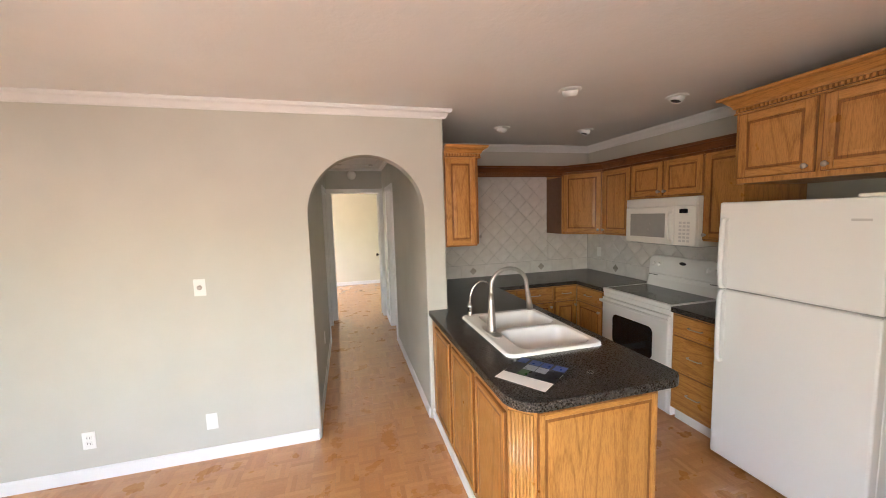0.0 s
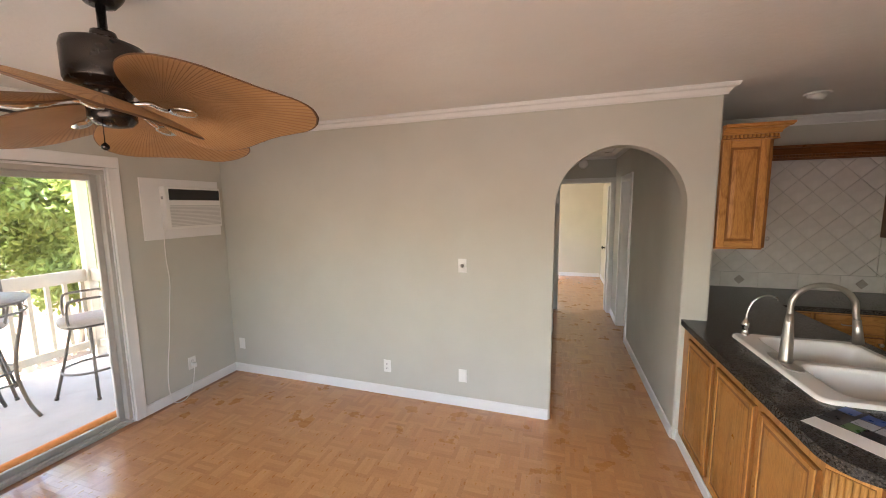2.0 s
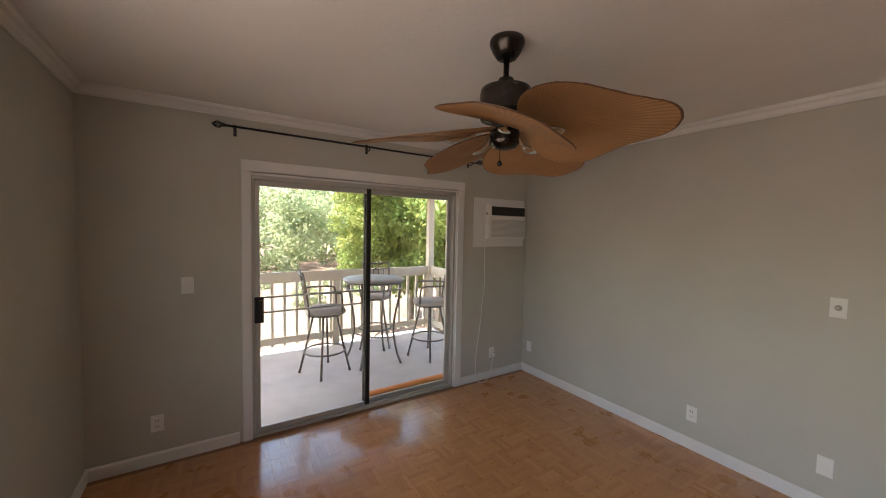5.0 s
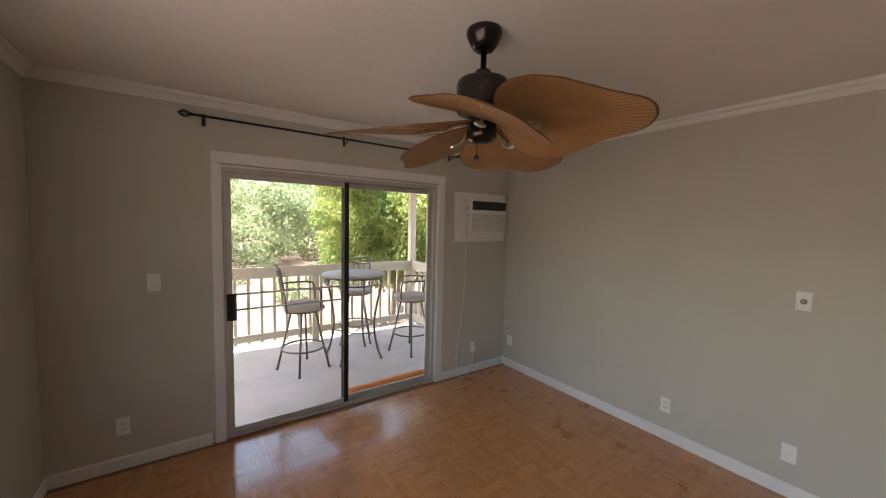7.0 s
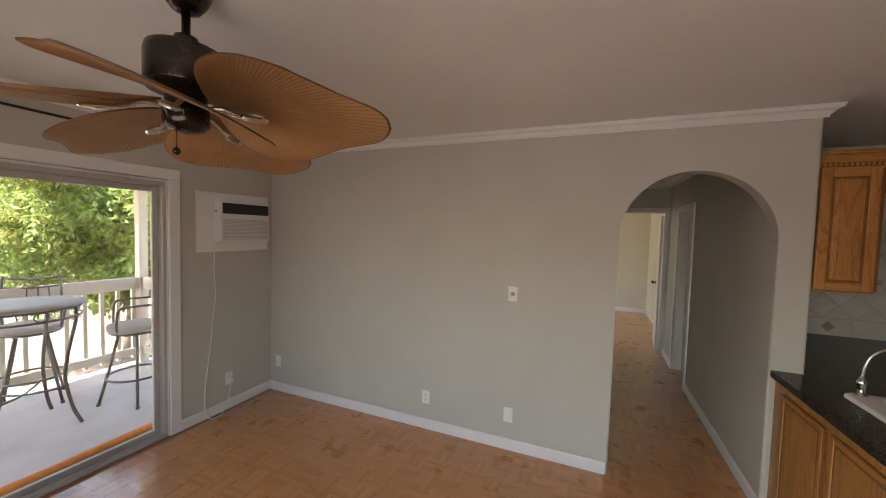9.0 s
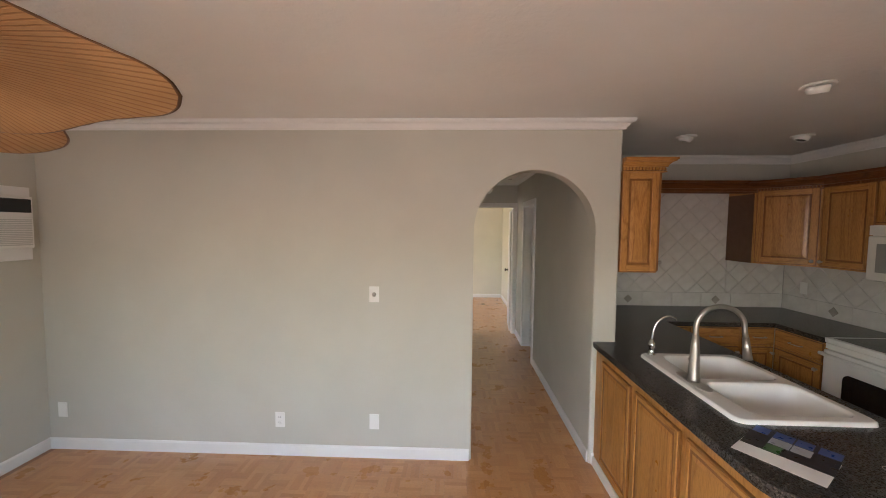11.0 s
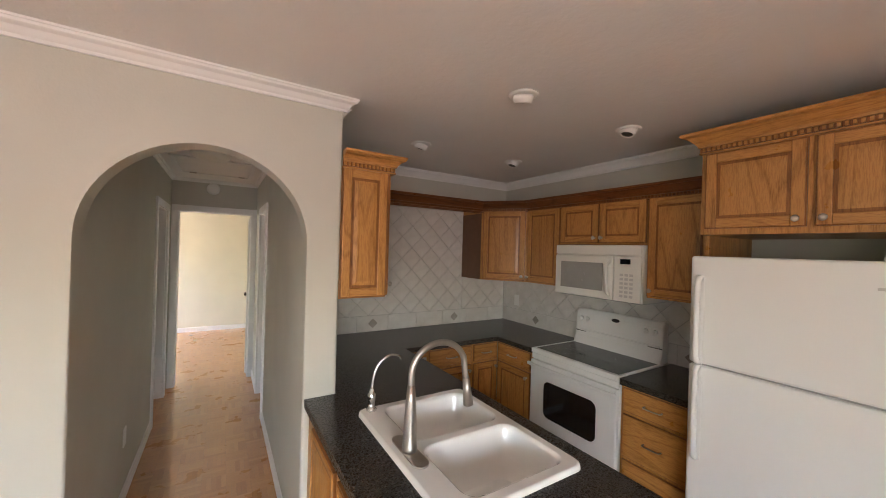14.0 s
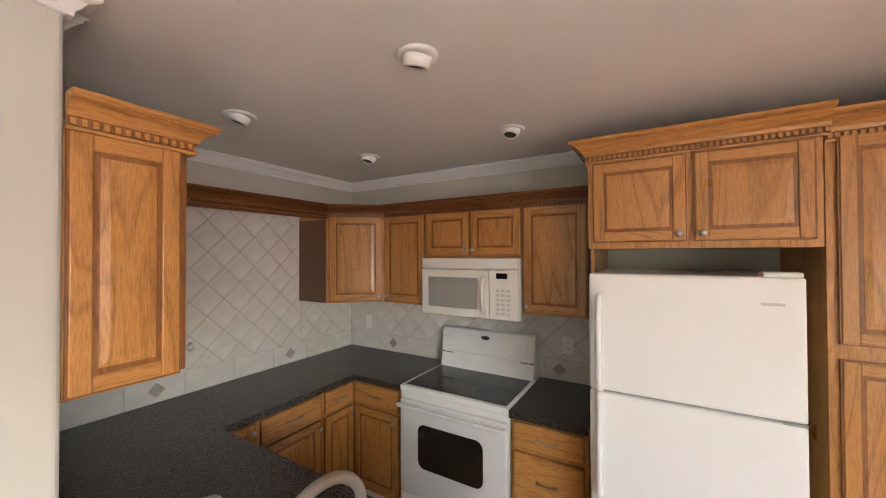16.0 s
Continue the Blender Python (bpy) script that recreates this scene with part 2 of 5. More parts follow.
INK = [plain("print_" + k, c, 0.3) for k, c in (("blue", (0.05, 0.10, 0.32)), ("green", (0.06, 0.14, 0.05)), ("dark", (0.02, 0.02, 0.025)), ("orange", (0.45, 0.20, 0.06)), ("grey", (0.35, 0.36, 0.38)))]
LENS = plain("lamp_lens", (0.78, 0.77, 0.72), 0.35)
PALM = palm_weave()
PALM_RIM = plain("palm_rim", (0.13, 0.06, 0.025), 0.5)
BARK = plain("bark", (0.16, 0.12, 0.085), 0.9, wear=0.4, scale=9, relief=0.6)
GROUND = dry_ground()
STUCCO = paint("outer_stucco", (0.55, 0.47, 0.36), 0.8, 60, 0.4, 0.1)
LEAF_NEAR = foliage("broad_leaves", (0.05, 0.10, 0.022), (0.19, 0.27, 0.062), (0.46, 0.42, 0.13))
# far leaves are paler: distance haze is put into their colours
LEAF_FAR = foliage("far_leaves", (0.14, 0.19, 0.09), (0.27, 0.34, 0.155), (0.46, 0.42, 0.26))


# ---- mesh helpers ----
def box(bm, x0, x1, y0, y1, z0, z1, bevel=0.0, mat=0, seg=1):
    if x1 < x0: x0, x1 = x1, x0
    if y1 < y0: y0, y1 = y1, y0
    if z1 < z0: z0, z1 = z1, z0
    before = set(bm.faces)
    r = bmesh.ops.create_cube(bm, size=1.0, matrix=Matrix.LocRotScale(((x0 + x1) / 2, (y0 + y1) / 2, (z0 + z1) / 2), None, (x1 - x0, y1 - y0, z1 - z0)))
    faces = {f for v in r["verts"] for f in v.link_faces}
    if bevel:
        bmesh.ops.bevel(bm, geom=list({e for f in faces for e in f.edges}), offset=bevel, segments=seg, affect="EDGES", profile=0.5)
        faces = set(bm.faces) - before
    for f in faces:
        f.material_index = mat
    return faces


def rod(bm, a, b, r, r2=None, seg=10, mat=0):
    a, b = Vector(a), Vector(b)
    d = b - a
    m = Matrix.Translation((a + b) / 2) @ d.to_track_quat("Z", "Y").to_matrix().to_4x4()
    out = bmesh.ops.create_cone(bm, cap_ends=True, segments=seg, radius1=r, radius2=r if r2 is None else r2, depth=d.length, matrix=m)
    for v in out["verts"]:
        for f in v.link_faces:
            f.material_index, f.smooth = mat, len(f.verts) == 4


def lathe(bm, profile, at=(0, 0, 0), seg=28, mat=0, m=None):
    """A turned body: profile is (radius, height) from one end to the other."""
    m = m or Matrix.Translation(at)
    rings = [[bm.verts.new(m @ Vector((r * math.cos(2 * math.pi * k / seg), r * math.sin(2 * math.pi * k / seg), z))) for k in range(seg)] for r, z in profile]
    for p, q in zip(rings, rings[1:]):
        for k in range(seg):
            f = bm.faces.new((p[k], p[(k + 1) % seg], q[(k + 1) % seg], q[k]))
            f.smooth, f.material_index = True, mat
    for ring in (rings[0][::-1], rings[-1]):
        bm.faces.new(ring).material_index = mat


def tube(bm, points, r, seg=10, mat=0, radii=None, closed=False):
    """A bent round bar along points."""
    pts = [Vector(p) for p in points]
    rings, n = [], len(pts)
    side = None
    for k, p in enumerate(pts):
        t = (pts[(k + 1) % n] - pts[k - 1]) if closed else (pts[min(k + 1, n - 1)] - pts[max(k - 1, 0)])
        t.normalize()
        if side is None:
            side = t.orthogonal().normalized()
        side = (side - t * side.dot(t)).normalized()
        up = t.cross(side)
        q = radii[k] if radii else r
        rings.append([bm.verts.new(p + q * (math.cos(2 * math.pi * j / seg) * side + math.sin(2 * math.pi * j / seg) * up)) for j in range(seg)])
    for k in range(n if closed else n - 1):
        a, b = rings[k], rings[(k + 1) % n]
        for j in range(seg):
            f = bm.faces.new((a[j], a[(j + 1) % seg], b[(j + 1) % seg], b[j]))
            f.smooth, f.material_index = True, mat
    if not closed:
        bm.faces.new(rings[0][::-1]).material_index = mat
        bm.faces.new(rings[-1]).material_index = mat


def curve(points, steps=6):
    """A smooth line through points."""
    p = [Vector(q) for q in points]
    p = [2 * p[0] - p[1], *p, 2 * p[-1] - p[-2]]
    out = []
    for a, b, c, d in zip(p, p[1:], p[2:], p[3:]):
        for k in range(steps):
            t = k / steps
            out.append(0.5 * (2 * b + (c - a) * t + (2 * a - 5 * b + 4 * c - d) * t * t + (3 * b - a - 3 * c + d) * t ** 3))
    return [*out, p[-2]]


def sweep(bm, profile, path, mat=0, other={}):
    """A moulding: the profile (out, z) runs along the level path; out points to the right of the way."""
    pts = [Vector((*p, 0)) for p in path]
    rings = []
    for k, p in enumerate(pts):
        d1 = (p - pts[k - 1]).normalized() if k else None
        d2 = (pts[k + 1] - p).normalized() if k + 1 < len(pts) else None
        d1, d2 = d1 or d2, d2 or d1
        n1, n2 = Vector((d1.y, -d1.x, 0)), Vector((d2.y, -d2.x, 0))
        mitre = (n1 + n2) / (1 + n1.dot(n2))
        rings.append([bm.verts.new(p + mitre * o + Vector((0, 0, z))) for o, z in profile])
    for a, b in zip(rings, rings[1:]):
        for j in range(len(profile)):
            q = (j + 1) % len(profile)
            bm.faces.new((a[j], a[q], b[q], b[j])).material_index = other.get(j, mat)
    for ring in (rings[0][::-1], rings[-1]):
        bm.faces.new(ring).material_index = mat


def plate(bm, outline, z0, z1, mat=0, bevel=0.0):
    """An upright prism over a level outline."""
    low = [bm.verts.new((x, y, z0)) for x, y in outline]
    high = [bm.verts.new((x, y, z1)) for x, y in outline]
    n = len(outline)
    faces = [bm.faces.new(low[::-1]), bm.faces.new(high)]
    faces += [bm.faces.new((low[k], low[(k + 1) % n], high[(k + 1) % n], high[k])) for k in range(n)]
    for f in faces:
        f.material_index = mat
    if bevel:
        edges = [e for e in faces[1].edges] + [e for e in faces[0].edges]
        for f in bmesh.ops.bevel(bm, geom=edges, offset=bevel, segments=3, affect="EDGES", profile=0.5)["faces"]:
            f.material_index = mat


def made(name, bm, mats, parent=None, label="", at=None):
    """The mesh object from bm; at moves its origin there."""
    bmesh.ops.recalc_face_normals(bm, faces=bm.faces[:])
    if at is not None:
        bmesh.ops.translate(bm, vec=-Vector(at), verts=bm.verts[:])
    me = bpy.data.meshes.new(name)
    bm.to_mesh(me)
    bm.free()
    for m in (mats if isinstance(mats, (list, tuple)) else [mats]):
        me.materials.append(m)
    ob = new(name, me)
    if parent is not None:
        ob.parent = parent
    if at is not None:
        ob.location = at
    return tagged(ob, label) if label else ob


def thing(name, label, category, at=(0, 0, 0), group=""):
    ob = new(name)
    ob.location = at
    return tagged(ob, label, category, group)


def part(parent, name, mats, build, label=""):
    """A part built in the world's coordinates and hung under its thing."""
    bm = bmesh.new()
    build(bm)
    base = Vector(parent.location)
    up = parent.parent
    while up is not None:
        base = base + Vector(up.location)
        up = up.parent
    bmesh.ops.translate(bm, vec=-base, verts=bm.verts[:])
    return made(name, bm, mats, parent, label)


def setting(name, mats, build, label="", category=""):
    bm = bmesh.new()
    build(bm)
    return tagged(made(name, bm, mats), label, category, kind="structure")


# ---- the large structure ----
XW, XE, YN, YS, YK, XEND = -3.053, 3.50, 3.06, -0.72, 4.337, 1.22
CEIL, HALLC = 2.48, 2.45
HX0, HX1, HY = 0.17, 1.052, 6.32


def boxes(*rows, bevel=0.0):
    def build(bm):
        for r in rows:
            box(bm, *r, bevel=bevel)
    return build


def arch_wall(bm):
    """The wall with the round-headed passage, its corners eased."""
    x0, x1, c, r, spring, y0, y1 = XW - 0.12, XEND, 0.62, 0.43, 1.707, YN, YN + 0.13
    outline = [(x0, 0), (c - r, 0)]
    outline += [(c - r * math.cos(math.pi * k / 32), spring + r * math.sin(math.pi * k / 32)) for k in range(33)]
    outline += [(c + r, 0), (x1, 0), (x1, CEIL), (x0, CEIL)]
    front = [bm.verts.new((x, y0, z)) for x, z in outline]
    back = [bm.verts.new((x, y1, z)) for x, z in outline]
    n = len(outline)
    f = bm.faces.new(front)
    bm.faces.new(back[::-1])
    for k in range(n):
        bm.faces.new((front[k], back[k], back[(k + 1) % n], front[(k + 1) % n]))
    eased = [e for e in f.edges if not all(v in (front[0], front[1], front[-1], front[-2], front[35]) for v in e.verts) and e.verts[0] in front[1:36] and e.verts[1] in front[1:36]]
    eased += [e for e in f.edges if {front[-3], front[-2]} == set(e.verts)]
    bmesh.ops.bevel(bm, geom=eased, offset=0.018, segments=4, affect="EDGES", profile=0.5)


setting("wall_north", WALL, arch_wall, "greige painted wall with a round arched passage", "wall")
setting("wall_west", WALL, boxes((XW - 0.12, XW, YS, 0.205, 0, CEIL), (XW - 0.12, XW, 2.09, YN, 0, CEIL), (XW - 0.12, XW, 0.205, 2.09, 2.045, CEIL)), "greige wall round the sliding glass door", "wall")
# the window opening in this wall is invented to let daylight in
setting("wall_south", WALL, boxes((XW - 0.12, -1.6, YS - 0.12, YS, 0, CEIL), (1.0, XE + 0.12, YS - 0.12, YS, 0, CEIL), (-1.6, 1.0, YS - 0.12, YS, 0, 0.75), (-1.6, 1.0, YS - 0.12, YS, 2.05, CEIL)), "greige painted wall with an added, unseen window opening", "wall")
setting("wall_east", WALL, boxes((XE, XE + 0.12, YS, YK + 0.12, 0, CEIL)), "greige kitchen wall behind the cabinets", "wall")
setting("wall_kitchen", WALL, boxes((1.217, XE, YK, YK + 0.12, 0, CEIL)), "greige kitchen end wall above the tiles", "wall")
setting("wall_hall_right", WALL, boxes((HX1, 1.217, YN + 0.13, 5.03, 0, CEIL), (HX1, 1.217, 5.03, 5.70, 2.04, CEIL), (HX1, 1.217, 5.70, HY, 0, CEIL)), "greige passage wall with a doorway", "wall")
setting("wall_hall_left", WALL, boxes((0.05, HX0, YN + 0.13, 5.28, 0, CEIL), (0.05, HX0, 5.28, 6.03, 2.04, CEIL), (0.05, HX0, 6.03, HY, 0, CEIL)), "greige passage wall with a doorway", "wall")
setting("wall_hall_end", WALL, boxes((0.05, 0.235, HY, HY + 0.12, 0, CEIL), (1.0, 1.217, HY, HY + 0.12, 0, CEIL), (0.235, 1.0, HY, HY + 0.12, 2.07, CEIL)), "greige passage end wall with a doorway", "wall")
setting("wall_bedroom_far", WALL_PALE, boxes((-1.5, 2.6, 9.38, 9.5, 0, CEIL)), "pale cream bedroom wall", "wall")
setting("wall_bedroom_right", WALL_PALE, boxes((1.217, 1.34, HY + 0.12, 9.38, 0, CEIL)), "pale cream bedroom wall", "wall")
setting("wall_bedroom_left", WALL_PALE, boxes((-1.62, -1.5, HY, 7.4, 0, CEIL), (-1.62, -1.5, 9.0, 9.5, 0, CEIL), (-1.62, -1.5, 7.4, 9.0, 0, 0.8), (-1.62, -1.5, 7.4, 9.0, 2.1, CEIL)), "pale cream bedroom wall with a window", "wall")
setting("wall_bedroom_near", WALL_PALE, boxes((-1.5, 0.05, HY, HY + 0.12, 0, CEIL)), "pale cream bedroom wall", "wall")
setting("ceiling", CEILING, boxes((XW - 0.2, XE + 0.2, YS - 0.2, YN + 0.13, CEIL, CEIL + 0.1), (1.217, XE + 0.2, YN + 0.13, YK + 0.2, CEIL, CEIL + 0.1)), "textured off-white ceiling", "ceiling")
setting("ceiling_hall", CEILING, boxes((HX0, HX1, YN + 0.13, HY, HALLC, HALLC + 0.1)), "off-white passage ceiling", "ceiling")
setting("ceiling_bedroom", CEILING, boxes((-1.7, 1.4, HY + 0.12, 9.6, CEIL - 0.02, CEIL + 0.08)), "off-white bedroom ceiling", "ceiling")
floor = setting("floor", GAP, boxes((XW - 0.12, XE, YS, YK, -0.12, -0.0012), (0.0, 1.23, YK, HY + 0.1, -0.12, -0.0012), (-1.5, 1.3, HY + 0.1, 9.38, -0.12, -0.0012)), "honey-coloured finger parquet floor, varnished", "floor")


def skirting(*paths, high=0.085):
    def build(bm):
        for path in paths:
            sweep(bm, [(0, 0), (0.013, 0), (0.013, high - 0.012), (0.006, high), (0, high)], path)
    return build


setting("baseboard", TRIM, skirting([(XW, 0.13), (XW, YS), (-1.0, YS)][::-1], [(XW, 2.165), (XW, YN), (0.172, YN)], [(1.068, YN), (1.1, YN)]), "white painted baseboard", "baseboard")
setting("baseboard_hall", TRIM, skirting([(HX0, YN + 0.14), (HX0, 5.21)], [(HX1, 4.965), (HX1, YN + 0.02)], [(HX1, HY - 0.002), (HX1, 5.765)], [(-1.4, 9.38), (1.2, 9.38)], [(1.217, 9.3), (1.217, 7.2)]), "white painted baseboard", "baseboard")


def crown_profile(drop=0.066, out=0.062):
    z = CEIL
    return [(0, z - drop), (0.012, z - drop), (0.014, z - drop + 0.012), (0.022, z - drop + 0.02), (0.034, z - drop + 0.036), (0.05, z - 0.026), (0.056, z - 0.022), (0.058, z - 0.012), (out, z - 0.010), (out, z - 0.001), (0, z - 0.001)]


def crowns(bm):
    sweep(bm, crown_profile(), [(2.0, YS), (XW, YS), (XW, YN), (XEND, YN), (XEND, YN + 0.03)])
    sweep(bm, crown_profile(0.078, 0.068), [(XEND + 0.002, YN + 0.1), (XEND + 0.002, YK), (XE, YK), (XE, 0.5)])


setting("crown_moulding", TRIM, crowns, "white crown moulding under the ceiling", "moulding")
setting("crown_moulding_hall", TRIM, lambda bm: sweep(bm, [(o * 0.6, HALLC - (CEIL - z) * 0.6) for o, z in crown_profile()], [(HX0, YN + 0.14), (HX0, HY), (HX1, HY), (HX1, YN + 0.14)]), "thin white moulding in the passage", "moulding")


# ---- floor of small parquet blocks ----
BLOCK = 0.15


def fingers(bm, layer, x, y, turned, rng, count=5):
    """One block of narrow fingers, each a shallow chamfered strip."""
    w = BLOCK / count
    for k in range(count):
        a, b = k * w + 0.0001, (k + 1) * w - 0.0001
        lo, hi = 0.0002, BLOCK - 0.0002
        x0, x1, y0, y1 = (a, b, lo, hi) if turned else (lo, hi, a, b)
        c = 0.0003
        lift = rng.uniform(-0.0001, 0.0)
        low = [bm.verts.new((x + p, y + q, -0.0008)) for p, q in ((x0, y0), (x1, y0), (x1, y1), (x0, y1))]
        top = [bm.verts.new((x + p, y + q, lift)) for p, q in ((x0 + c, y0 + c), (x1 - c, y0 + c), (x1 - c, y1 - c), (x0 + c, y1 - c))]
        tone = rng.random()
        faces = [bm.faces.new(top)] + [bm.faces.new((low[j], low[(j + 1) % 4], top[(j + 1) % 4], top[j])) for j in range(4)]
        for f in faces:
            for loop in f.loops:
                loop[layer] = (tone, tone, tone, 1)


def block_mesh(turned, seed):
    bm = bmesh.new()
    fingers(bm, bm.loops.layers.float_color.new("tone"), -BLOCK / 2, -BLOCK / 2, turned, random.Random(seed))
    me = bpy.data.meshes.new("parquet_block")
    bm.to_mesh(me)
    bm.free()
    me.materials.append(PARQUET)
    return me


def lay_parquet():
    meshes = [[block_mesh(turned, 40 + s + 10 * turned) for s in range(6)] for turned in (0, 1)]
    rng, joined = random.Random(5), bmesh.new()
    layer = joined.loops.layers.float_color.new("tone")
    cells = []
    for i in range(-21, 24):
        for j in range(-5, 64):
            x, y = i * BLOCK, j * BLOCK
            cx, cy = x + BLOCK / 2, y + BLOCK / 2
            inside = (XW - 0.02 < cx < XE and YS < cy < YK) or (-0.05 < cx < 1.2 and YK < cy < 6.5) or (-1.5 < cx < 1.25 and 6.4 < cy < 9.4)
            if inside:
                cells.append((i, j, cx, cy))
    near = sorted((c for c in cells if -2.9 < c[2] < 0.9), key=lambda c: abs(c[3] - 1.5) + 0.25 * abs(c[2] + 0.9))[:300]
    chosen = {(c[0], c[1]) for c in near}
    for i, j, cx, cy in cells:
        turned = (i + j) % 2
        if (i, j) in chosen:
            ob = new("parquet_block", rng.choice(meshes[turned]))
            ob.parent, ob.location = floor, (cx, cy, 0)
        else:
            fingers(joined, layer, i * BLOCK, j * BLOCK, turned, rng)
    tagged(made("parquet_field", joined, PARQUET, floor), kind="stuff")


# ---- sliding door ----
def slider():
    t = thing("door_sliding", "aluminium sliding glass door with a white casing, shut", "sliding door", (XW, 1.15, 0))
    t["kind"] = "structure"

    def casing(bm):
        for y0, y1 in ((0.152, 0.217), (2.082, 2.162)):
            box(bm, XW - 0.002, XW + 0.018, y0, y1, 0, 2.045, 0.004)
        box(bm, XW - 0.002, XW + 0.02, 0.152, 2.162, 2.045, 2.128, 0.004)
        for y0, y1 in ((0.207, 0.222), (2.073, 2.088)):
            box(bm, XW - 0.12, XW - 0.001, y0, y1, 0, 2.04)
        box(bm, XW - 0.12, XW - 0.001, 0.222, 2.073, 2.025, 2.04)
    part(t, "casing", TRIM, casing)

    def track(bm):
        box(bm, XW - 0.115, XW - 0.005, 0.222, 2.073, -0.003, 0.018, 0.003)
        for x in (-0.03, -0.075):
            box(bm, XW + x - 0.004, XW + x + 0.004, 0.222, 2.073, 0.018, 0.034)
        box(bm, XW - 0.1, XW - 0.01, 0.222, 2.073, 1.99, 2.025, 0.003)
        box(bm, XW - 0.1, XW - 0.01, 0.222, 0.24, 0.03, 1.99, 0.003)
        box(bm, XW - 0.1, XW - 0.01, 2.045, 2.073, 0.03, 1.99, 0.003)
    part(t, "track", ALU, track)

    def panel(name, y0, y1, x, lead):
        def leaf(bm):
            for a, b in ((y0, y0 + 0.034), (y1 - 0.042, y1)):
                dark = (lead and b == y1) or (not lead and a == y0)
                box(bm, x - 0.016, x + 0.016, a, b, 0.035, 1.988, 0.003, 1 if dark else 0)
            box(bm, x - 0.015, x + 0.015, y0 + 0.034, y1 - 0.042, 0.035, 0.068, 0.003)
            box(bm, x - 0.015, x + 0.015, y0 + 0.034, y1 - 0.042, 1.945, 1.988, 0.003)
        frame_ob = part(t, name, [ALU, ALU_DARK], leaf)
        pane = part(t, "pane", GLASS, lambda bm: box(bm, x - 0.003, x + 0.003, y0 + 0.03, y1 - 0.038, 0.064, 1.95), "clear glass pane")
        pane.visible_shadow = False
        return frame_ob
    panel("leaf", 0.242, 1.165, XW - 0.03, True)
    panel("leaf", 1.12, 2.045, XW - 0.075, False)

    def pull(bm):
        box(bm, XW - 0.012, XW + 0.012, 0.235, 0.300, 0.90, 1.10, 0.006, seg=2)
        box(bm, XW + 0.012, XW + 0.035, 0.262, 0.290, 0.92, 1.08, 0.008, seg=2)
    part(t, "handle", BLACK, pull, "black plastic pull handle")


slider()


# ---- inner doorways ----
def doorway(name, axis, plane, a, b, high, side, depth):
    """White casing and jambs round an opening; axis is the wall's normal."""
    def build(bm):
        def bar(u0, u1, z0, z1, d0, d1):
            if axis == "y":
                box(bm, u0, u1, plane + d0, plane + d1, z0, z1, 0.003)
            else:
                box(bm, plane + d0, plane + d1, u0, u1, z0, z1, 0.003)
        w = 0.06
        for d0, d1 in ((-0.016 * side, 0.002 * side),):
            bar(a - w, a + 0.008, 0, high - 0.01, d0, d1)
            bar(b - 0.008, b + w, 0, high - 0.01, d0, d1)
            bar(a - w, b + w, high - 0.01, high + w, d0 * 1.15, d1)
        bar(a - 0.002, a + 0.014, 0, high - 0.012, 0.004 * side, depth * side)
        bar(b - 0.014, b + 0.002, 0, high - 0.012, 0.004 * side, depth * side)
        bar(a, b, high - 0.014, high + 0.002, 0.004 * side, depth * side)
    return setting(name, TRIM, build, "white painted door casing", "doorway")


doorway("trim_bedroom_door", "y", HY, 0.235, 1.0, 2.07, 1, 0.118)
doorway("trim_hall_door_right", "x", HX1, 5.03, 5.70, 2.04, 1, 0.16)
doorway("trim_hall_door_left", "x", HX0, 5.28, 6.03, 2.04, -1, 0.118)


def hall_door(label, m, width=0.73, knob_side=1):
    """A flush white door leaf with its knobs, hinged at its own origin."""
    t = thing("hall_door", label, "door", group="doors of the passage")
    part(t, "leaf", DOOR_WHITE, lambda bm: box(bm, 0, width, -0.018, 0.018, 0.01, 2.015, 0.003))

    for s in (-1, 1):
        def knobs(bm):
            lathe(bm, [(0.026, 0), (0.026, 0.006), (0.011, 0.012), (0.011, 0.03), (0.026, 0.04), (0.028, 0.052), (0.018, 0.062), (0.004, 0.064)],
                  seg=16, m=Matrix.Translation((width - 0.065, s * 0.018, 0.96)) @ Euler((-s * math.pi / 2, 0, 0)).to_matrix().to_4x4())
        part(t, "knob", BRONZE, knobs, "dark metal knob")
    t.matrix_basis = m
    return t


hall_door("white flush bedroom door standing open against the wall", pose(0.985, HY + 0.125, 0, 0, 0, 84))
hall_door("white flush passage door, shut", pose(HX1 + 0.12, 5.685, 0, 0, 0, -90), 0.64)
hall_door("white flush passage door, shut", pose(HX0 - 0.09, 6.015, 0, 0, 0, -90), 0.72)


# ---- kitchen joinery ----
def facing(origin, right, out):
    """A frame for fronts: x runs along right, y is up, z comes out of the front."""
    r, o = Vector(right).normalized(), Vector(out).normalized()
    m = Matrix((r, Vector((0, 0, 1)), o)).transposed().to_4x4()
    return Matrix.Translation(origin) @ m


def put(bm, m, fn, *args, **kw):
    """Builds with fn and lays what it made through m."""
    before = set(bm.verts)
    fn(bm, *args, **kw)
    bmesh.ops.transform(bm, matrix=m, verts=[v for v in bm.verts if v not in before])


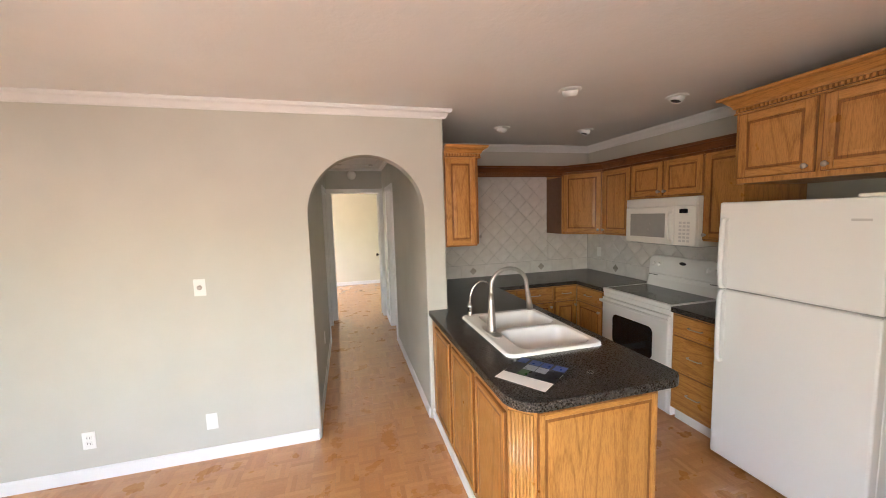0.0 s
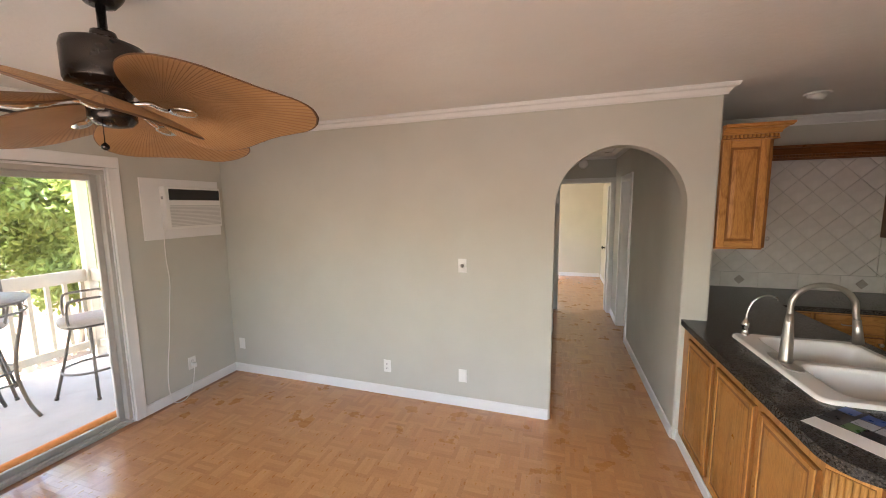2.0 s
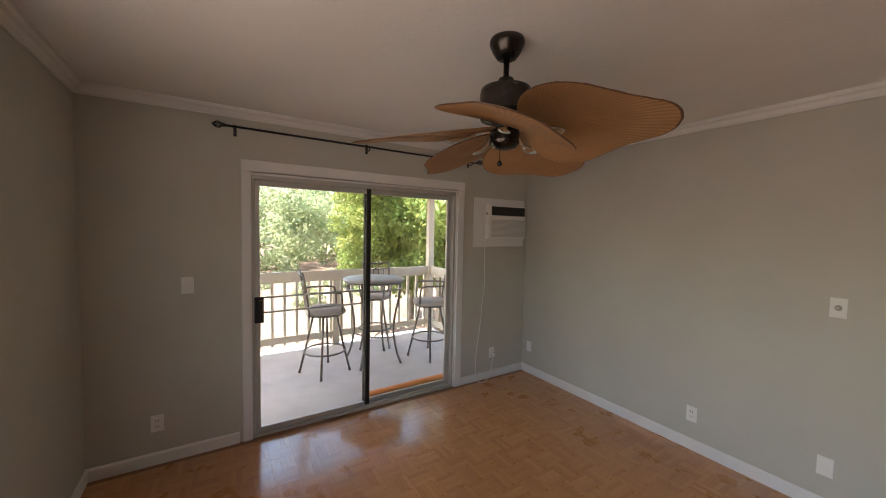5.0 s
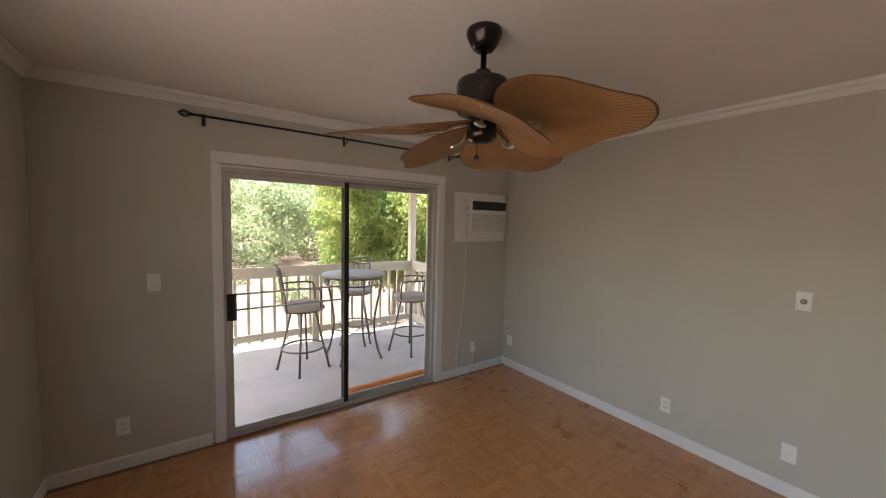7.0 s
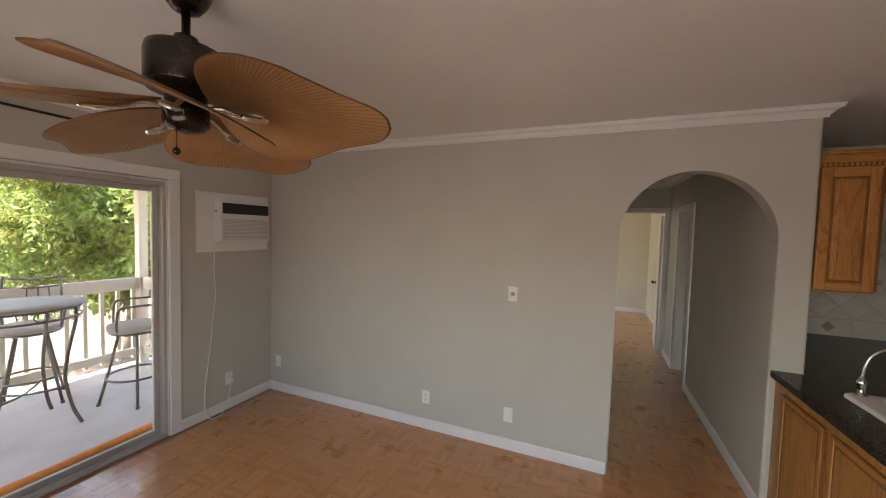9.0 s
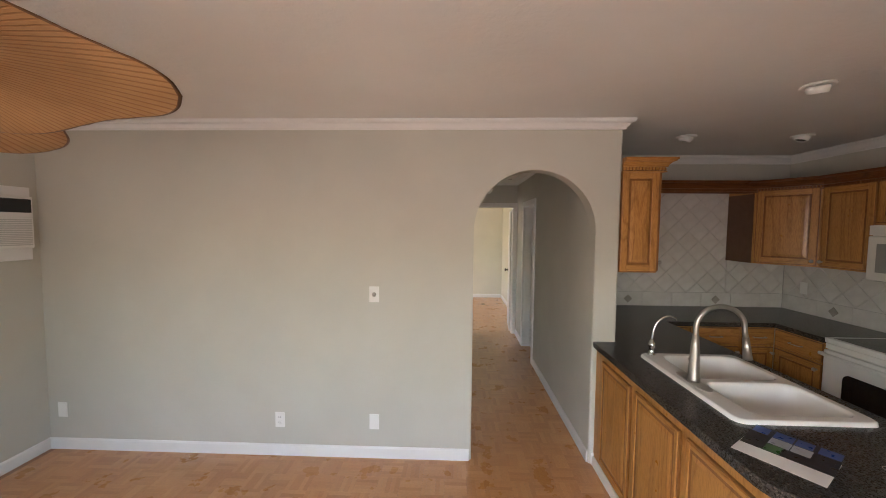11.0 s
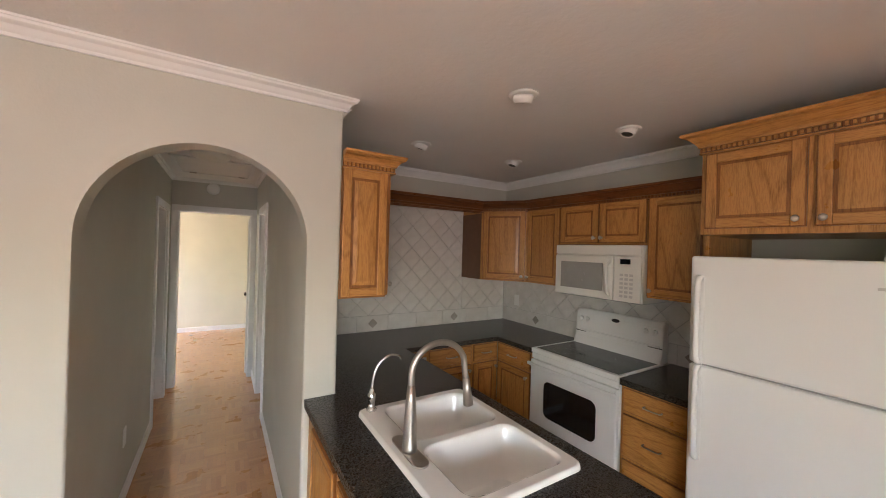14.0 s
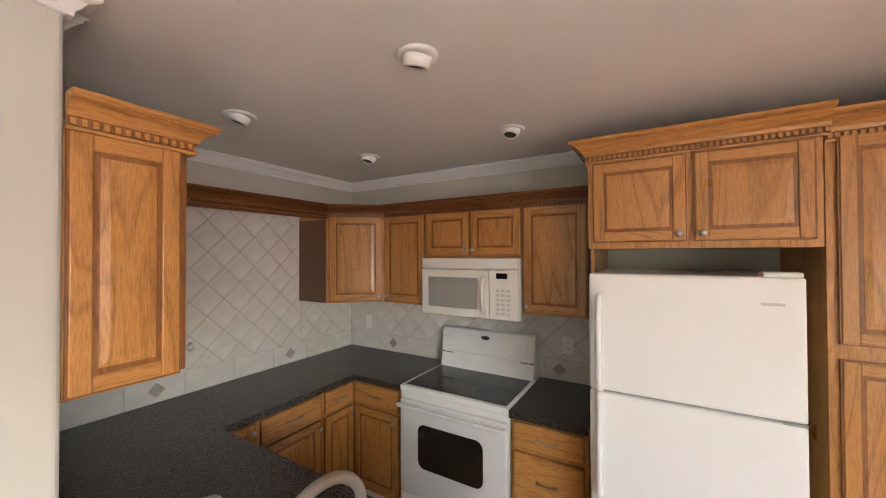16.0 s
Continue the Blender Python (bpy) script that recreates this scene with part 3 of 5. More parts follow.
def raised_front(bm, w, h, stile=0.052, thick=0.019):
    """Frame and raised panel; materials: 0 upright grain, 1 level grain, 2 dark profiles, stain with painted shade."""
    e = 0.006
    # dark backing shows as a rim: gap shade painted round the front
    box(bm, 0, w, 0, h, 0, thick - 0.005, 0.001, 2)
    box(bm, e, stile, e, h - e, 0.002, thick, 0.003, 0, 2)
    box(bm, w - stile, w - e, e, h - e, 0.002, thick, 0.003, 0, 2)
    box(bm, stile, w - stile, e, stile, 0.002, thick - 0.0006, 0.003, 1)
    box(bm, stile, w - stile, h - stile, h - e, 0.002, thick - 0.0006, 0.003, 1)
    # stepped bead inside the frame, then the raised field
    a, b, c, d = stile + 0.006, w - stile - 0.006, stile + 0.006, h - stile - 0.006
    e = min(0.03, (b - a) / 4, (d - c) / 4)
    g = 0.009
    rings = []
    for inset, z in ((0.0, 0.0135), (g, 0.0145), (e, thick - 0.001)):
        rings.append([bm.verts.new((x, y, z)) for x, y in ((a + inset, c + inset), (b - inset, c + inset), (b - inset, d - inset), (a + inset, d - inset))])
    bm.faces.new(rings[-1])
    # first ring is dark: stain and groove shade in one colour
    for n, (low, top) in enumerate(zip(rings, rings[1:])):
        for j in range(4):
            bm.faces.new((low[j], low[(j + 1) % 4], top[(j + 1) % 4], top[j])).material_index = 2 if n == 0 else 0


def drawer_front(bm, w, h, thick=0.019):
    # backing rim again carries the shade of the gap in its colour
    box(bm, 0, w, 0, h, 0, thick - 0.006, 0.001, 2)
    box(bm, 0.004, w - 0.004, 0.004, h - 0.004, 0.002, thick, 0.005, 1, 2)


def knob_shape(bm):
    lathe(bm, [(0.008, 0), (0.006, 0.006), (0.0055, 0.014), (0.013, 0.019), (0.0155, 0.025), (0.012, 0.031), (0.003, 0.033)], seg=16)


def pull_shape(bm, w=0.1):
    tube(bm, curve([(-w / 2, 0, 0), (-w / 2, 0, 0.02), (-w / 2 + 0.012, 0, 0.027), (0, 0, 0.029), (w / 2 - 0.012, 0, 0.027), (w / 2, 0, 0.02), (w / 2, 0, 0)], 4), 0.0045, 8)


def cabinet(name, label, at, body, fronts, right, out, category="cabinet", group=""):
    """body: boxes of the carcass; fronts: (kind, corner, w, h, hardware place or None)."""
    t = thing(name, label, category, at, group)
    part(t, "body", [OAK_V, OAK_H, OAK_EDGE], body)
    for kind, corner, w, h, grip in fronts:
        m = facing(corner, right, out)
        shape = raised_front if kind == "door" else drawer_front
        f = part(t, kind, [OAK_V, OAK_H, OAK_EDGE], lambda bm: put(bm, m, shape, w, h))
        if grip is not None:
            g = m @ Matrix.Translation((*grip, 0.018))
            k = part(t, "knob" if kind == "door" else "handle", STEEL, lambda bm: put(bm, g, knob_shape if kind == "door" else pull_shape), "brushed nickel")
            k.parent = f
            k.location = (0, 0, 0)
    return t


def oak_crown(bm, path, z, high=0.105, out=0.075, teeth=True):
    """Oak crown with a row of small dentils under it; shade between them is painted as a dark band."""
    sweep(bm, [(0, z), (0.012, z), (0.012, z + 0.008), (0.005, z + 0.012), (0.005, z + 0.034), (0.016, z + 0.036), (0.02, z + 0.05), (0.036, z + 0.066), (0.056, z + high - 0.022), (out - 0.008, z + high - 0.018), (out, z + high - 0.012), (out, z + high), (0, z + high)], path, 0, {3: 2, 2: 2})
    if teeth:
        for p, q in zip(path, path[1:]):
            p, q = Vector((*p, 0)), Vector((*q, 0))
            d = q - p
            n = Vector((d.y, -d.x, 0)).normalized()
            count = max(1, int(d.length / 0.022))
            for k in range(count):
                c = p + d * (k + 0.5) / count + n * 0.009
                m = Matrix.Translation(c + Vector((0, 0, z + 0.023))) @ d.to_track_quat("X", "Z").to_matrix().to_4x4()
                put(bm, m, box, -0.006, 0.006, -0.006, 0.006, -0.009, 0.009)


XU, XB, XF = 3.17, 2.885, 2.862   # fronts of wall cabinets, base cabinets, tall cabinets
ZU0, ZU1 = 1.41, 2.10


def right_uppers():
    E, O = (0, 1, 0), (-1, 0, 0)
    right, out = (0, -1, 0), O

    def run(name, label, y1, y0, z0, doors, grips):
        w = (y1 - y0 - 0.006 * (doors + 1)) / doors
        fronts = []
        for k in range(doors):
            y = y1 - 0.006 - k * (w + 0.006)
            side = grips[k]
            fronts.append(("door", (XU, y, z0 + 0.012), w, ZU1 - z0 - 0.02, (w - 0.028 if side > 0 else 0.028, 0.04)))
        cabinet(name, label, (XE, y0, z0), lambda bm: box(bm, XU, XE - 0.002, y0 + 0.0015, y1 - 0.0015, z0, ZU1 + 0.02, 0.001), fronts, right, out, group="wall cabinets")
    run("wall_cabinet", "honey oak wall cabinet with one raised-panel door", 3.64, 3.245, ZU0, 1, (-1,))
    run("wall_cabinet", "short oak wall cabinet with two doors over the microwave", 3.245, 2.50, 1.772, 2, (1, -1))
    run("wall_cabinet", "honey oak wall cabinet with one raised-panel door", 2.50, 2.105, ZU0, 1, (-1,))
    t = thing("cabinet_crown", "dark oak crown with dentils along the wall cabinets", "moulding", (XU, 2.1, ZU1))
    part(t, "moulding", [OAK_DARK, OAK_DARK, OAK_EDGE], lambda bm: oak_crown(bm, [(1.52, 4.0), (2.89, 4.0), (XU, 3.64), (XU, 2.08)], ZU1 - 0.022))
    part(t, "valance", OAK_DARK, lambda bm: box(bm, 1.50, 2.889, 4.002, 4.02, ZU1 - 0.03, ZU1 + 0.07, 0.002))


right_uppers()


def corner_upper():
    a, b = Vector((2.89, 4.0, 0)), Vector((XU, 3.64, 0))
    d = (b - a).normalized()
    out = Vector((d.y, -d.x, 0))
    L = (b - a).length
    m0 = a + d * 0.02

    def body(bm):
        plate(bm, [(2.89, 4.0), (XU, 3.642), (XE - 0.002, 3.642), (XE - 0.002, YK - 0.013), (2.89, YK - 0.013)], ZU0, ZU1 + 0.02)
    t = cabinet("corner_wall_cabinet", "honey oak corner wall cabinet with a slanted door", (3.2, 4.1, ZU0), body,
            [("door", (m0.x, m0.y, ZU0 + 0.012), L - 0.04, ZU1 - ZU0 - 0.02, (L - 0.04 - 0.028, 0.04))], d, out, group="wall cabinets")
    # grainless brown side; part of its darkness is shade put into the colour
    part(t, "side", SIDE_BROWN, lambda bm: box(bm, 2.886, 2.8895, 4.004, YK - 0.014, ZU0 + 0.001, ZU1 - 0.032), "plain brown side panel with painted shade")


corner_upper()


def left_upper():
    x0, x1, y0, y1 = 1.222, 1.515, 3.085, 3.60
    z0, z1 = 1.415, 2.135

    def body(bm):
        box(bm, x0, x1 - 0.02, y0, y1, z0, z1, 0.001)
        put(bm, facing((x0 + 0.004, y0, z0 + 0.006), (1, 0, 0), (0, -1, 0)), raised_front, x1 - x0 - 0.03, z1 - z0 - 0.01)
    cabinet("end_wall_cabinet", "honey oak wall cabinet with a panelled end", (x0, y0, z0), body,
            [("door", (x1 - 0.02, y0 + 0.004, z0 + 0.01), y1 - y0 - 0.01, z1 - z0 - 0.02, (0.03, 0.06))], (0, 1, 0), (1, 0, 0), group="wall cabinets")
    t = thing("cabinet_crown", "oak crown with dentils on the end cabinet", "moulding", (x0, y0, z1))
    part(t, "moulding", [OAK_H, OAK_H, OAK_EDGE], lambda bm: oak_crown(bm, [(x0, y0 - 0.018), (x1, y0 - 0.018), (x1, y1)], z1 - 0.012, 0.095, 0.062))


left_upper()


def fridge_cabinet():
    y0, y1, z0, z1 = 1.207, 2.056, 1.818, 2.255
    w = (y1 - y0 - 0.07) / 2
    # doors sit on a face frame with a centre stile
    fronts = [("door", (XF, y1 - 0.022, z0 + 0.03), w, z1 - z0 - 0.045, (w - 0.03, 0.035)), ("door", (XF, y1 - 0.022 - w - 0.026, z0 + 0.03), w, z1 - z0 - 0.045, (0.03, 0.035))]

    def body(bm):
        box(bm, XF, XE - 0.002, y0, y1, z0, z1 + 0.02, 0.001)
        box(bm, XF + 0.06, XE - 0.002, y1 - 0.018, y1 - 0.001, 0.0, z0 - 0.001)
    cabinet("fridge_cabinet", "deep oak cabinet with two doors above the refrigerator", (XE, y0, z0), body, fronts, (0, -1, 0), (-1, 0, 0))
    t = thing("cabinet_crown", "oak crown with dentils above the refrigerator", "moulding", (XF, y0, z1))
    part(t, "moulding", [OAK_H, OAK_H, OAK_EDGE], lambda bm: oak_crown(bm, [(XE - 0.01, y1), (XF, y1), (XF, y0 - 0.02)], z1 - 0.01, 0.11, 0.08))


fridge_cabinet()


def pantry():
    y0, y1 = 0.60, 1.195
    w = y1 - y0 - 0.07
    x = XF + 0.03

    def body(bm):
        box(bm, x, XE - 0.002, y0, y1, 0.09, 2.255, 0.001)
        box(bm, x + 0.06, XE - 0.002, y0 + 0.002, y1 - 0.002, 0.0, 0.09)
    fronts = [("door", (x, y1 - 0.03, 1.445), w, 0.80, (w - 0.03, 0.06)), ("door", (x, y1 - 0.03, 0.12), w, 1.27, (w - 0.03, 1.2))]
    cabinet("pantry_cabinet", "tall honey oak pantry cabinet with raised-panel doors", (XE, y0, 0), body, fronts, (0, -1, 0), (-1, 0, 0))
    t = thing("cabinet_crown", "oak crown with dentils on the pantry", "moulding", (x, y0, 2.25))
    part(t, "moulding", [OAK_H, OAK_H, OAK_EDGE], lambda bm: oak_crown(bm, [(x, y1), (x, y0), (XE - 0.01, y0)], 2.225, 0.11, 0.08))


pantry()


def base_units():
    z0, z1 = 0.10, 0.872

    def unit(label, y1, y0, rows):
        def body(bm):
            box(bm, XB, XE - 0.002, y0 + 0.0015, y1 - 0.0015, z0, z1, 0.001)
            box(bm, XB + 0.06, XE - 0.002, y0 + 0.002, y1 - 0.002, 0, z0)
        fronts = []
        for kind, za, zb in rows:
            w, h = y1 - y0 - 0.04, zb - za
            grip = (w / 2, h / 2) if kind == "drawer" else (w - 0.028, h - 0.045)
            fronts.append((kind, (XB, y1 - 0.02, za), w, h, grip))
        cabinet("base_cabinet", label, (XE, y0, 0), body, fronts, (0, -1, 0), (-1, 0, 0), group="base cabinets")
    unit("oak base cabinet with three drawers", 2.485, 2.066, [("drawer", 0.715, 0.86), ("drawer", 0.43, 0.695), ("drawer", 0.125, 0.41)])
    unit("oak base cabinet with a drawer over a door", 3.698, 3.252, [("drawer", 0.715, 0.86), ("door", 0.125, 0.695)])

    def back(label, x0, x1, rows):
        def body(bm):
            box(bm, x0 + 0.0015, x1 - 0.0015, 3.70, YK - 0.002, z0, z1, 0.001)
            box(bm, x0 + 0.002, x1 - 0.002, 3.76, YK - 0.002, 0, z0)
        fronts = []
        for kind, za, zb in rows:
            w, h = x1 - x0 - 0.03, zb - za
            fronts.append((kind, (x0 + 0.015, 3.70, za), w, h, (w / 2, h / 2) if kind == "drawer" else (w - 0.028, h - 0.045)))
        cabinet("base_cabinet", label, (x0, YK, 0), body, fronts, (1, 0, 0), (0, -1, 0), group="base cabinets")
    back("oak base cabinet with a drawer over a door", 2.588, XB, [("drawer", 0.715, 0.86), ("door", 0.125, 0.695)])
    back("oak base cabinet with a drawer over a door", 2.135, 2.588, [("drawer", 0.715, 0.86), ("door", 0.125, 0.695)])
    back("oak base cabinet with one door beside the peninsula", 1.81, 2.135, [("door", 0.125, 0.86)])


base_units()
setting("baseboard_kitchen", TRIM, skirting([(1.81, 3.758), (2.94, 3.758)], [(2.943, 3.70), (2.943, 3.255)], [(2.943, 2.48), (2.943, 2.07)]), "white painted toe board under the cabinets", "baseboard")


def arc(cx, cy, r, a0, a1, n=8):
    return [(cx + r * math.cos(radians(a0 + (a1 - a0) * k / n)), cy + r * math.sin(radians(a0 + (a1 - a0) * k / n))) for k in range(n + 1)]


PX0, PX1, PY0 = 1.085, 1.80, 1.575


def peninsula():
    t = thing("peninsula_cabinet", "honey oak peninsula with raised panels and a fluted corner", "cabinet", (1.4, 2.3, 0))
    c = 0.08

    def body(bm):
        plate(bm, [(PX0 + c, PY0), (PX1, PY0), (PX1, 3.69), (XEND + 0.003, 3.69), (XEND + 0.003, YN - 0.003), (PX0, YN - 0.003), (PX0, PY0 + c)], 0.0, 0.872)
        bm.faces.ensure_lookup_table()
        bmesh.ops.delete(bm, geom=[f for f in bm.faces if f.calc_center_median().z > 0.871], context="FACES_ONLY")
    part(t, "body", [OAK_V, OAK_H, OAK_EDGE], body)
    ys = [(2.93, 2.53), (2.48, 2.075), (2.03, 1.665)]
    for a, b in ys:
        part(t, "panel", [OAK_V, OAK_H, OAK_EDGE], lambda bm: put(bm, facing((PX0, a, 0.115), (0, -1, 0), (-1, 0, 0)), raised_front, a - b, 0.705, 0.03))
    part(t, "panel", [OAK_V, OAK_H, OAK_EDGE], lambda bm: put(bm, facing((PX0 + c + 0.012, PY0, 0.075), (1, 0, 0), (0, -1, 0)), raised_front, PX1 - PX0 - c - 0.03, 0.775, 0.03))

    def flutes(bm):
        a, b = Vector((PX0, PY0 + c, 0)), Vector((PX0 + c, PY0, 0))
        d = b - a
        n = Vector((d.y, -d.x, 0)).normalized()
        for k in range(7):
            p = a + d * (k + 0.5) / 7 + n * 0.002
            rod(bm, p + Vector((0, 0, 0.1)), p + Vector((0, 0, 0.84)), 0.0085, seg=8)
    part(t, "fluting", OAK_V, flutes)
    setting("baseboard_peninsula", TRIM, lambda bm: sweep(bm, [(0, 0), (0.012, 0), (0.012, 0.06), (0.005, 0.07), (0, 0.07)], [(PX0 - 0.002, YN - 0.005), (PX0 - 0.002, PY0 + c), (PX0 + c, PY0 - 0.002), (PX1, PY0 - 0.002)][::-1][::-1]), "white painted baseboard of the peninsula", "baseboard")


peninsula()

SX0, SX1, SY0, SY1 = 1.24, 1.838, 1.972, 2.79


def worktop():
    """The dark worktop in pieces round the sink and the range."""
    t = thing("worktop", "dark speckled laminate worktop on the base cabinets", "worktop", (2.2, 3.5, 0.874))
    z0, z1 = 0.874, 0.914

    def build(bm):
        # peninsula nose with rounded corners, up to the sink
        nose = [(1.925, SY0 + 0.02)] + [(1.058, SY0 + 0.02)] + arc(1.058 + 0.14, 1.53 + 0.14, 0.14, 180, 270) + arc(1.925 - 0.09, 1.53 + 0.09, 0.09, 270, 360)
        plate(bm, nose, z0, z1)
        box(bm, 1.058, SX0 + 0.02, SY0 + 0.02, SY1 - 0.02, z0, z1)
        box(bm, SX1 - 0.02, 1.925, SY0 + 0.02, SY1 - 0.02, z0, z1)
        plate(bm, [(1.058, SY1 - 0.02), (1.925, SY1 - 0.02), (1.925, 3.672), (2.86, 3.672), (2.86, 3.253), (XE - 0.003, 3.253), (XE - 0.003, YK - 0.003), (XEND + 0.004, YK - 0.003), (XEND + 0.004, YN - 0.002), (1.058, YN - 0.002)], z0, z1)
        box(bm, 2.86, XE - 0.003, 2.066, 2.484, z0, z1)
        bmesh.ops.remove_doubles(bm, verts=bm.verts[:], dist=0.0004)
    part(t, "top", COUNTER, build)


worktop()


def sink():
    t = thing("kitchen_sink", "white double-bowl drop-in sink in the worktop", "sink", (1.52, 2.36, 0.914))

    def ring(x0, x1, y0, y1, r, z, n=6):
        pts = arc(x1 - r, y1 - r, r, 0, 90, n) + arc(x0 + r, y1 - r, r, 90, 180, n) + arc(x0 + r, y0 + r, r, 180, 270, n) + arc(x1 - r, y0 + r, r, 270, 360, n)
        return [(x, y, z) for x, y in pts]

    def bowls(bm):
        zt = 0.933
        mid = 2.375
        holes = []
        for y0, y1 in ((SY0 + 0.045, mid - 0.018), (mid + 0.018, SY1 - 0.045)):
            x0, x1 = SX0 + 0.105, SX1 - 0.04
            rows = [(0, zt, 0.06), (0.006, zt - 0.004, 0.06), (0.012, zt - 0.02, 0.06), (0.022, zt - 0.13, 0.06), (0.04, zt - 0.17, 0.06), (0.075, zt - 0.185, 0.05)]
            rings = [[bm.verts.new(p) for p in ring(x0 + i, x1 - i, y0 + i, y1 - i, r, z)] for i, z, r in rows]
            for p, q in zip(rings, rings[1:]):
                for k in range(len(p)):
                    bm.faces.new((p[k], p[(k + 1) % len(p)], q[(k + 1) % len(p)], q[k])).smooth = True
            bm.faces.new(rings[-1])
            holes.append(rings[0])
        outer = [bm.verts.new(p) for p in ring(SX0 + 0.012, SX1 - 0.012, SY0 + 0.012, SY1 - 0.012, 0.04, zt)]
        rim = [bm.verts.new(p) for p in ring(SX0 + 0.003, SX1 - 0.003, SY0 + 0.003, SY1 - 0.003, 0.045, zt - 0.004)]
        foot = [bm.verts.new(p) for p in ring(SX0, SX1, SY0, SY1, 0.048, 0.915)]
        for p, q in ((outer, rim), (rim, foot)):
            for k in range(len(p)):
                bm.faces.new((p[k], p[(k + 1) % len(p)], q[(k + 1) % len(p)], q[k])).smooth = True
        edges = []
        for loop in (outer, *holes):
            for k in range(len(loop)):
                edges.append(bm.edges.get((loop[k], loop[(k + 1) % len(loop)])) or bm.edges.new((loop[k], loop[(k + 1) % len(loop)])))
        bmesh.ops.triangle_fill(bm, use_beauty=True, use_dissolve=False, edges=edges)
    part(t, "bowl", PORCELAIN, bowls)

    for y in (2.19, 2.56):
        part(t, "drain", CHROME, lambda bm: lathe(bm, [(0.04, 0.7485), (0.042, 0.751), (0.035, 0.753), (0.028, 0.750), (0.01, 0.7495)], (1.56, y, 0), 20), "steel drain")


sink()


def faucets():
    t = thing("kitchen_faucet", "brushed nickel gooseneck kitchen faucet on the sink deck", "faucet", (1.303, 2.348, 0.933))
    x, y, z = 1.303, 2.348, 0.934

    def base(bm):
        plate(bm, [(x + dx, y + dy) for dx, dy in arc(0, 0.09, 0.03, 0, 180) + arc(0, -0.09, 0.03, 180, 360)], z, z + 0.006)
        lathe(bm, [(0.029, 0.006), (0.029, 0.02), (0.027, 0.03), (0.024, 0.12), (0.0195, 0.19), (0.0145, 0.25)], (x, y, z), 20)
    part(t, "base", STEEL, base)

    def neck(bm):
        pts = [(x, y, z + 0.18), (x, y, z + 0.27)]
        pts += [(x + 0.122 - 0.122 * math.cos(math.pi * k / 14), y, z + 0.29 + 0.108 * math.sin(math.pi * k / 14)) for k in range(14)]
        pts += [(x + 0.246, y, z + 0.265), (x + 0.254, y, z + 0.235)]
        tube(bm, curve(pts, 2), 0.0125, 14)
        rod(bm, (x + 0.252, y, z + 0.24), (x + 0.268, y, z + 0.125), 0.0145, 0.021, 16)
    part(t, "spout", STEEL, neck)

    def lever(bm):
        rod(bm, (x, y - 0.005, z + 0.10), (x + 0.012, y + 0.045, z + 0.105), 0.017, 0.015, 14)
        tube(bm, curve([(x + 0.01, y + 0.045, z + 0.105), (x + 0.03, y + 0.075, z + 0.135), (x + 0.06, y + 0.105, z + 0.165)], 4), 0.006, 8)
    part(t, "lever", STEEL, lever)
    t = thing("filter_tap", "slim chrome drinking-water tap on the sink deck", "tap", (1.30, 2.745, 0.933))
    x, y = 1.30, 2.745

    def body(bm):
        lathe(bm, [(0.024, 0), (0.024, 0.008), (0.016, 0.014), (0.016, 0.05), (0.02, 0.055), (0.02, 0.075), (0.013, 0.085), (0.008, 0.1)], (x, y, z), 18)
        rod(bm, (x, y, z + 0.065), (x + 0.01, y + 0.04, z + 0.08), 0.005, seg=8)
    part(t, "body", CHROME, body)
    part(t, "spout", CHROME, lambda bm: tube(bm, curve([(x, y, z + 0.09), (x + 0.006, y, z + 0.15), (x + 0.03, y, z + 0.21), (x + 0.08, y - 0.005, z + 0.247), (x + 0.125, y - 0.008, z + 0.243), (x + 0.14, y - 0.01, z + 0.225)], 5), 0.006, 10))


faucets()


def refrigerator():
    x0, y0, y1, top, split = 2.727, 1.292, 2.037, 1.704, 1.165
    t = thing("refrigerator", "white top-freezer refrigerator with pebbled doors", "refrigerator", (3.05, 1.67, 0))

    def body(bm):
        box(bm, x0 + 0.075, 3.44, y0 + 0.004, y1 - 0.004, 0.03, top - 0.004, 0.004)
        for y in (y0 + 0.06, y1 - 0.06):
            for x in (x0 + 0.12, 3.4):
                rod(bm, (x, y, 0), (x, y, 0.032), 0.018)
    part(t, "body", ENAMEL, body)
    part(t, "door", ENAMEL, lambda bm: box(bm, x0, x0 + 0.068, y0, y1, 0.06, split - 0.006, 0.012, seg=3), "white lower door")
    part(t, "door", ENAMEL, lambda bm: box(bm, x0, x0 + 0.068, y0, y1, split + 0.004, top, 0.012, seg=3), "white freezer door")
    part(t, "gasket", GREY, lambda bm: box(bm, x0 + 0.02, x0 + 0.08, y0 + 0.012, y1 - 0.012, 0.08, top - 0.02))

    for a, b in ((split + 0.012, 1.60), (0.70, split - 0.012)):
        def handles(bm):
            y = y1 - 0.045
            tube(bm, curve([(x0 - 0.002, y, a), (x0 - 0.03, y, a + 0.03), (x0 - 0.034, y, (a + b) / 2), (x0 - 0.03, y, b - 0.03), (x0 - 0.002, y, b)], 5), 0.014, 8)
            box(bm, x0 - 0.003, x0 + 0.002, y - 0.018, y + 0.018, a - 0.01, b + 0.01, 0.001)
        part(t, "handle", ENAMEL, handles)
    part(t, "hinge_cover", BISQUE, lambda bm: box(bm, x0 + 0.01, x0 + 0.09, y0 + 0.005, y0 + 0.12, top, top + 0.018, 0.005, seg=2))
    part(t, "hinge", GREY, lambda bm: box(bm, x0 - 0.003, x0 + 0.06, y0 + 0.002, y0 + 0.07, split - 0.006, split + 0.004, 0.002))
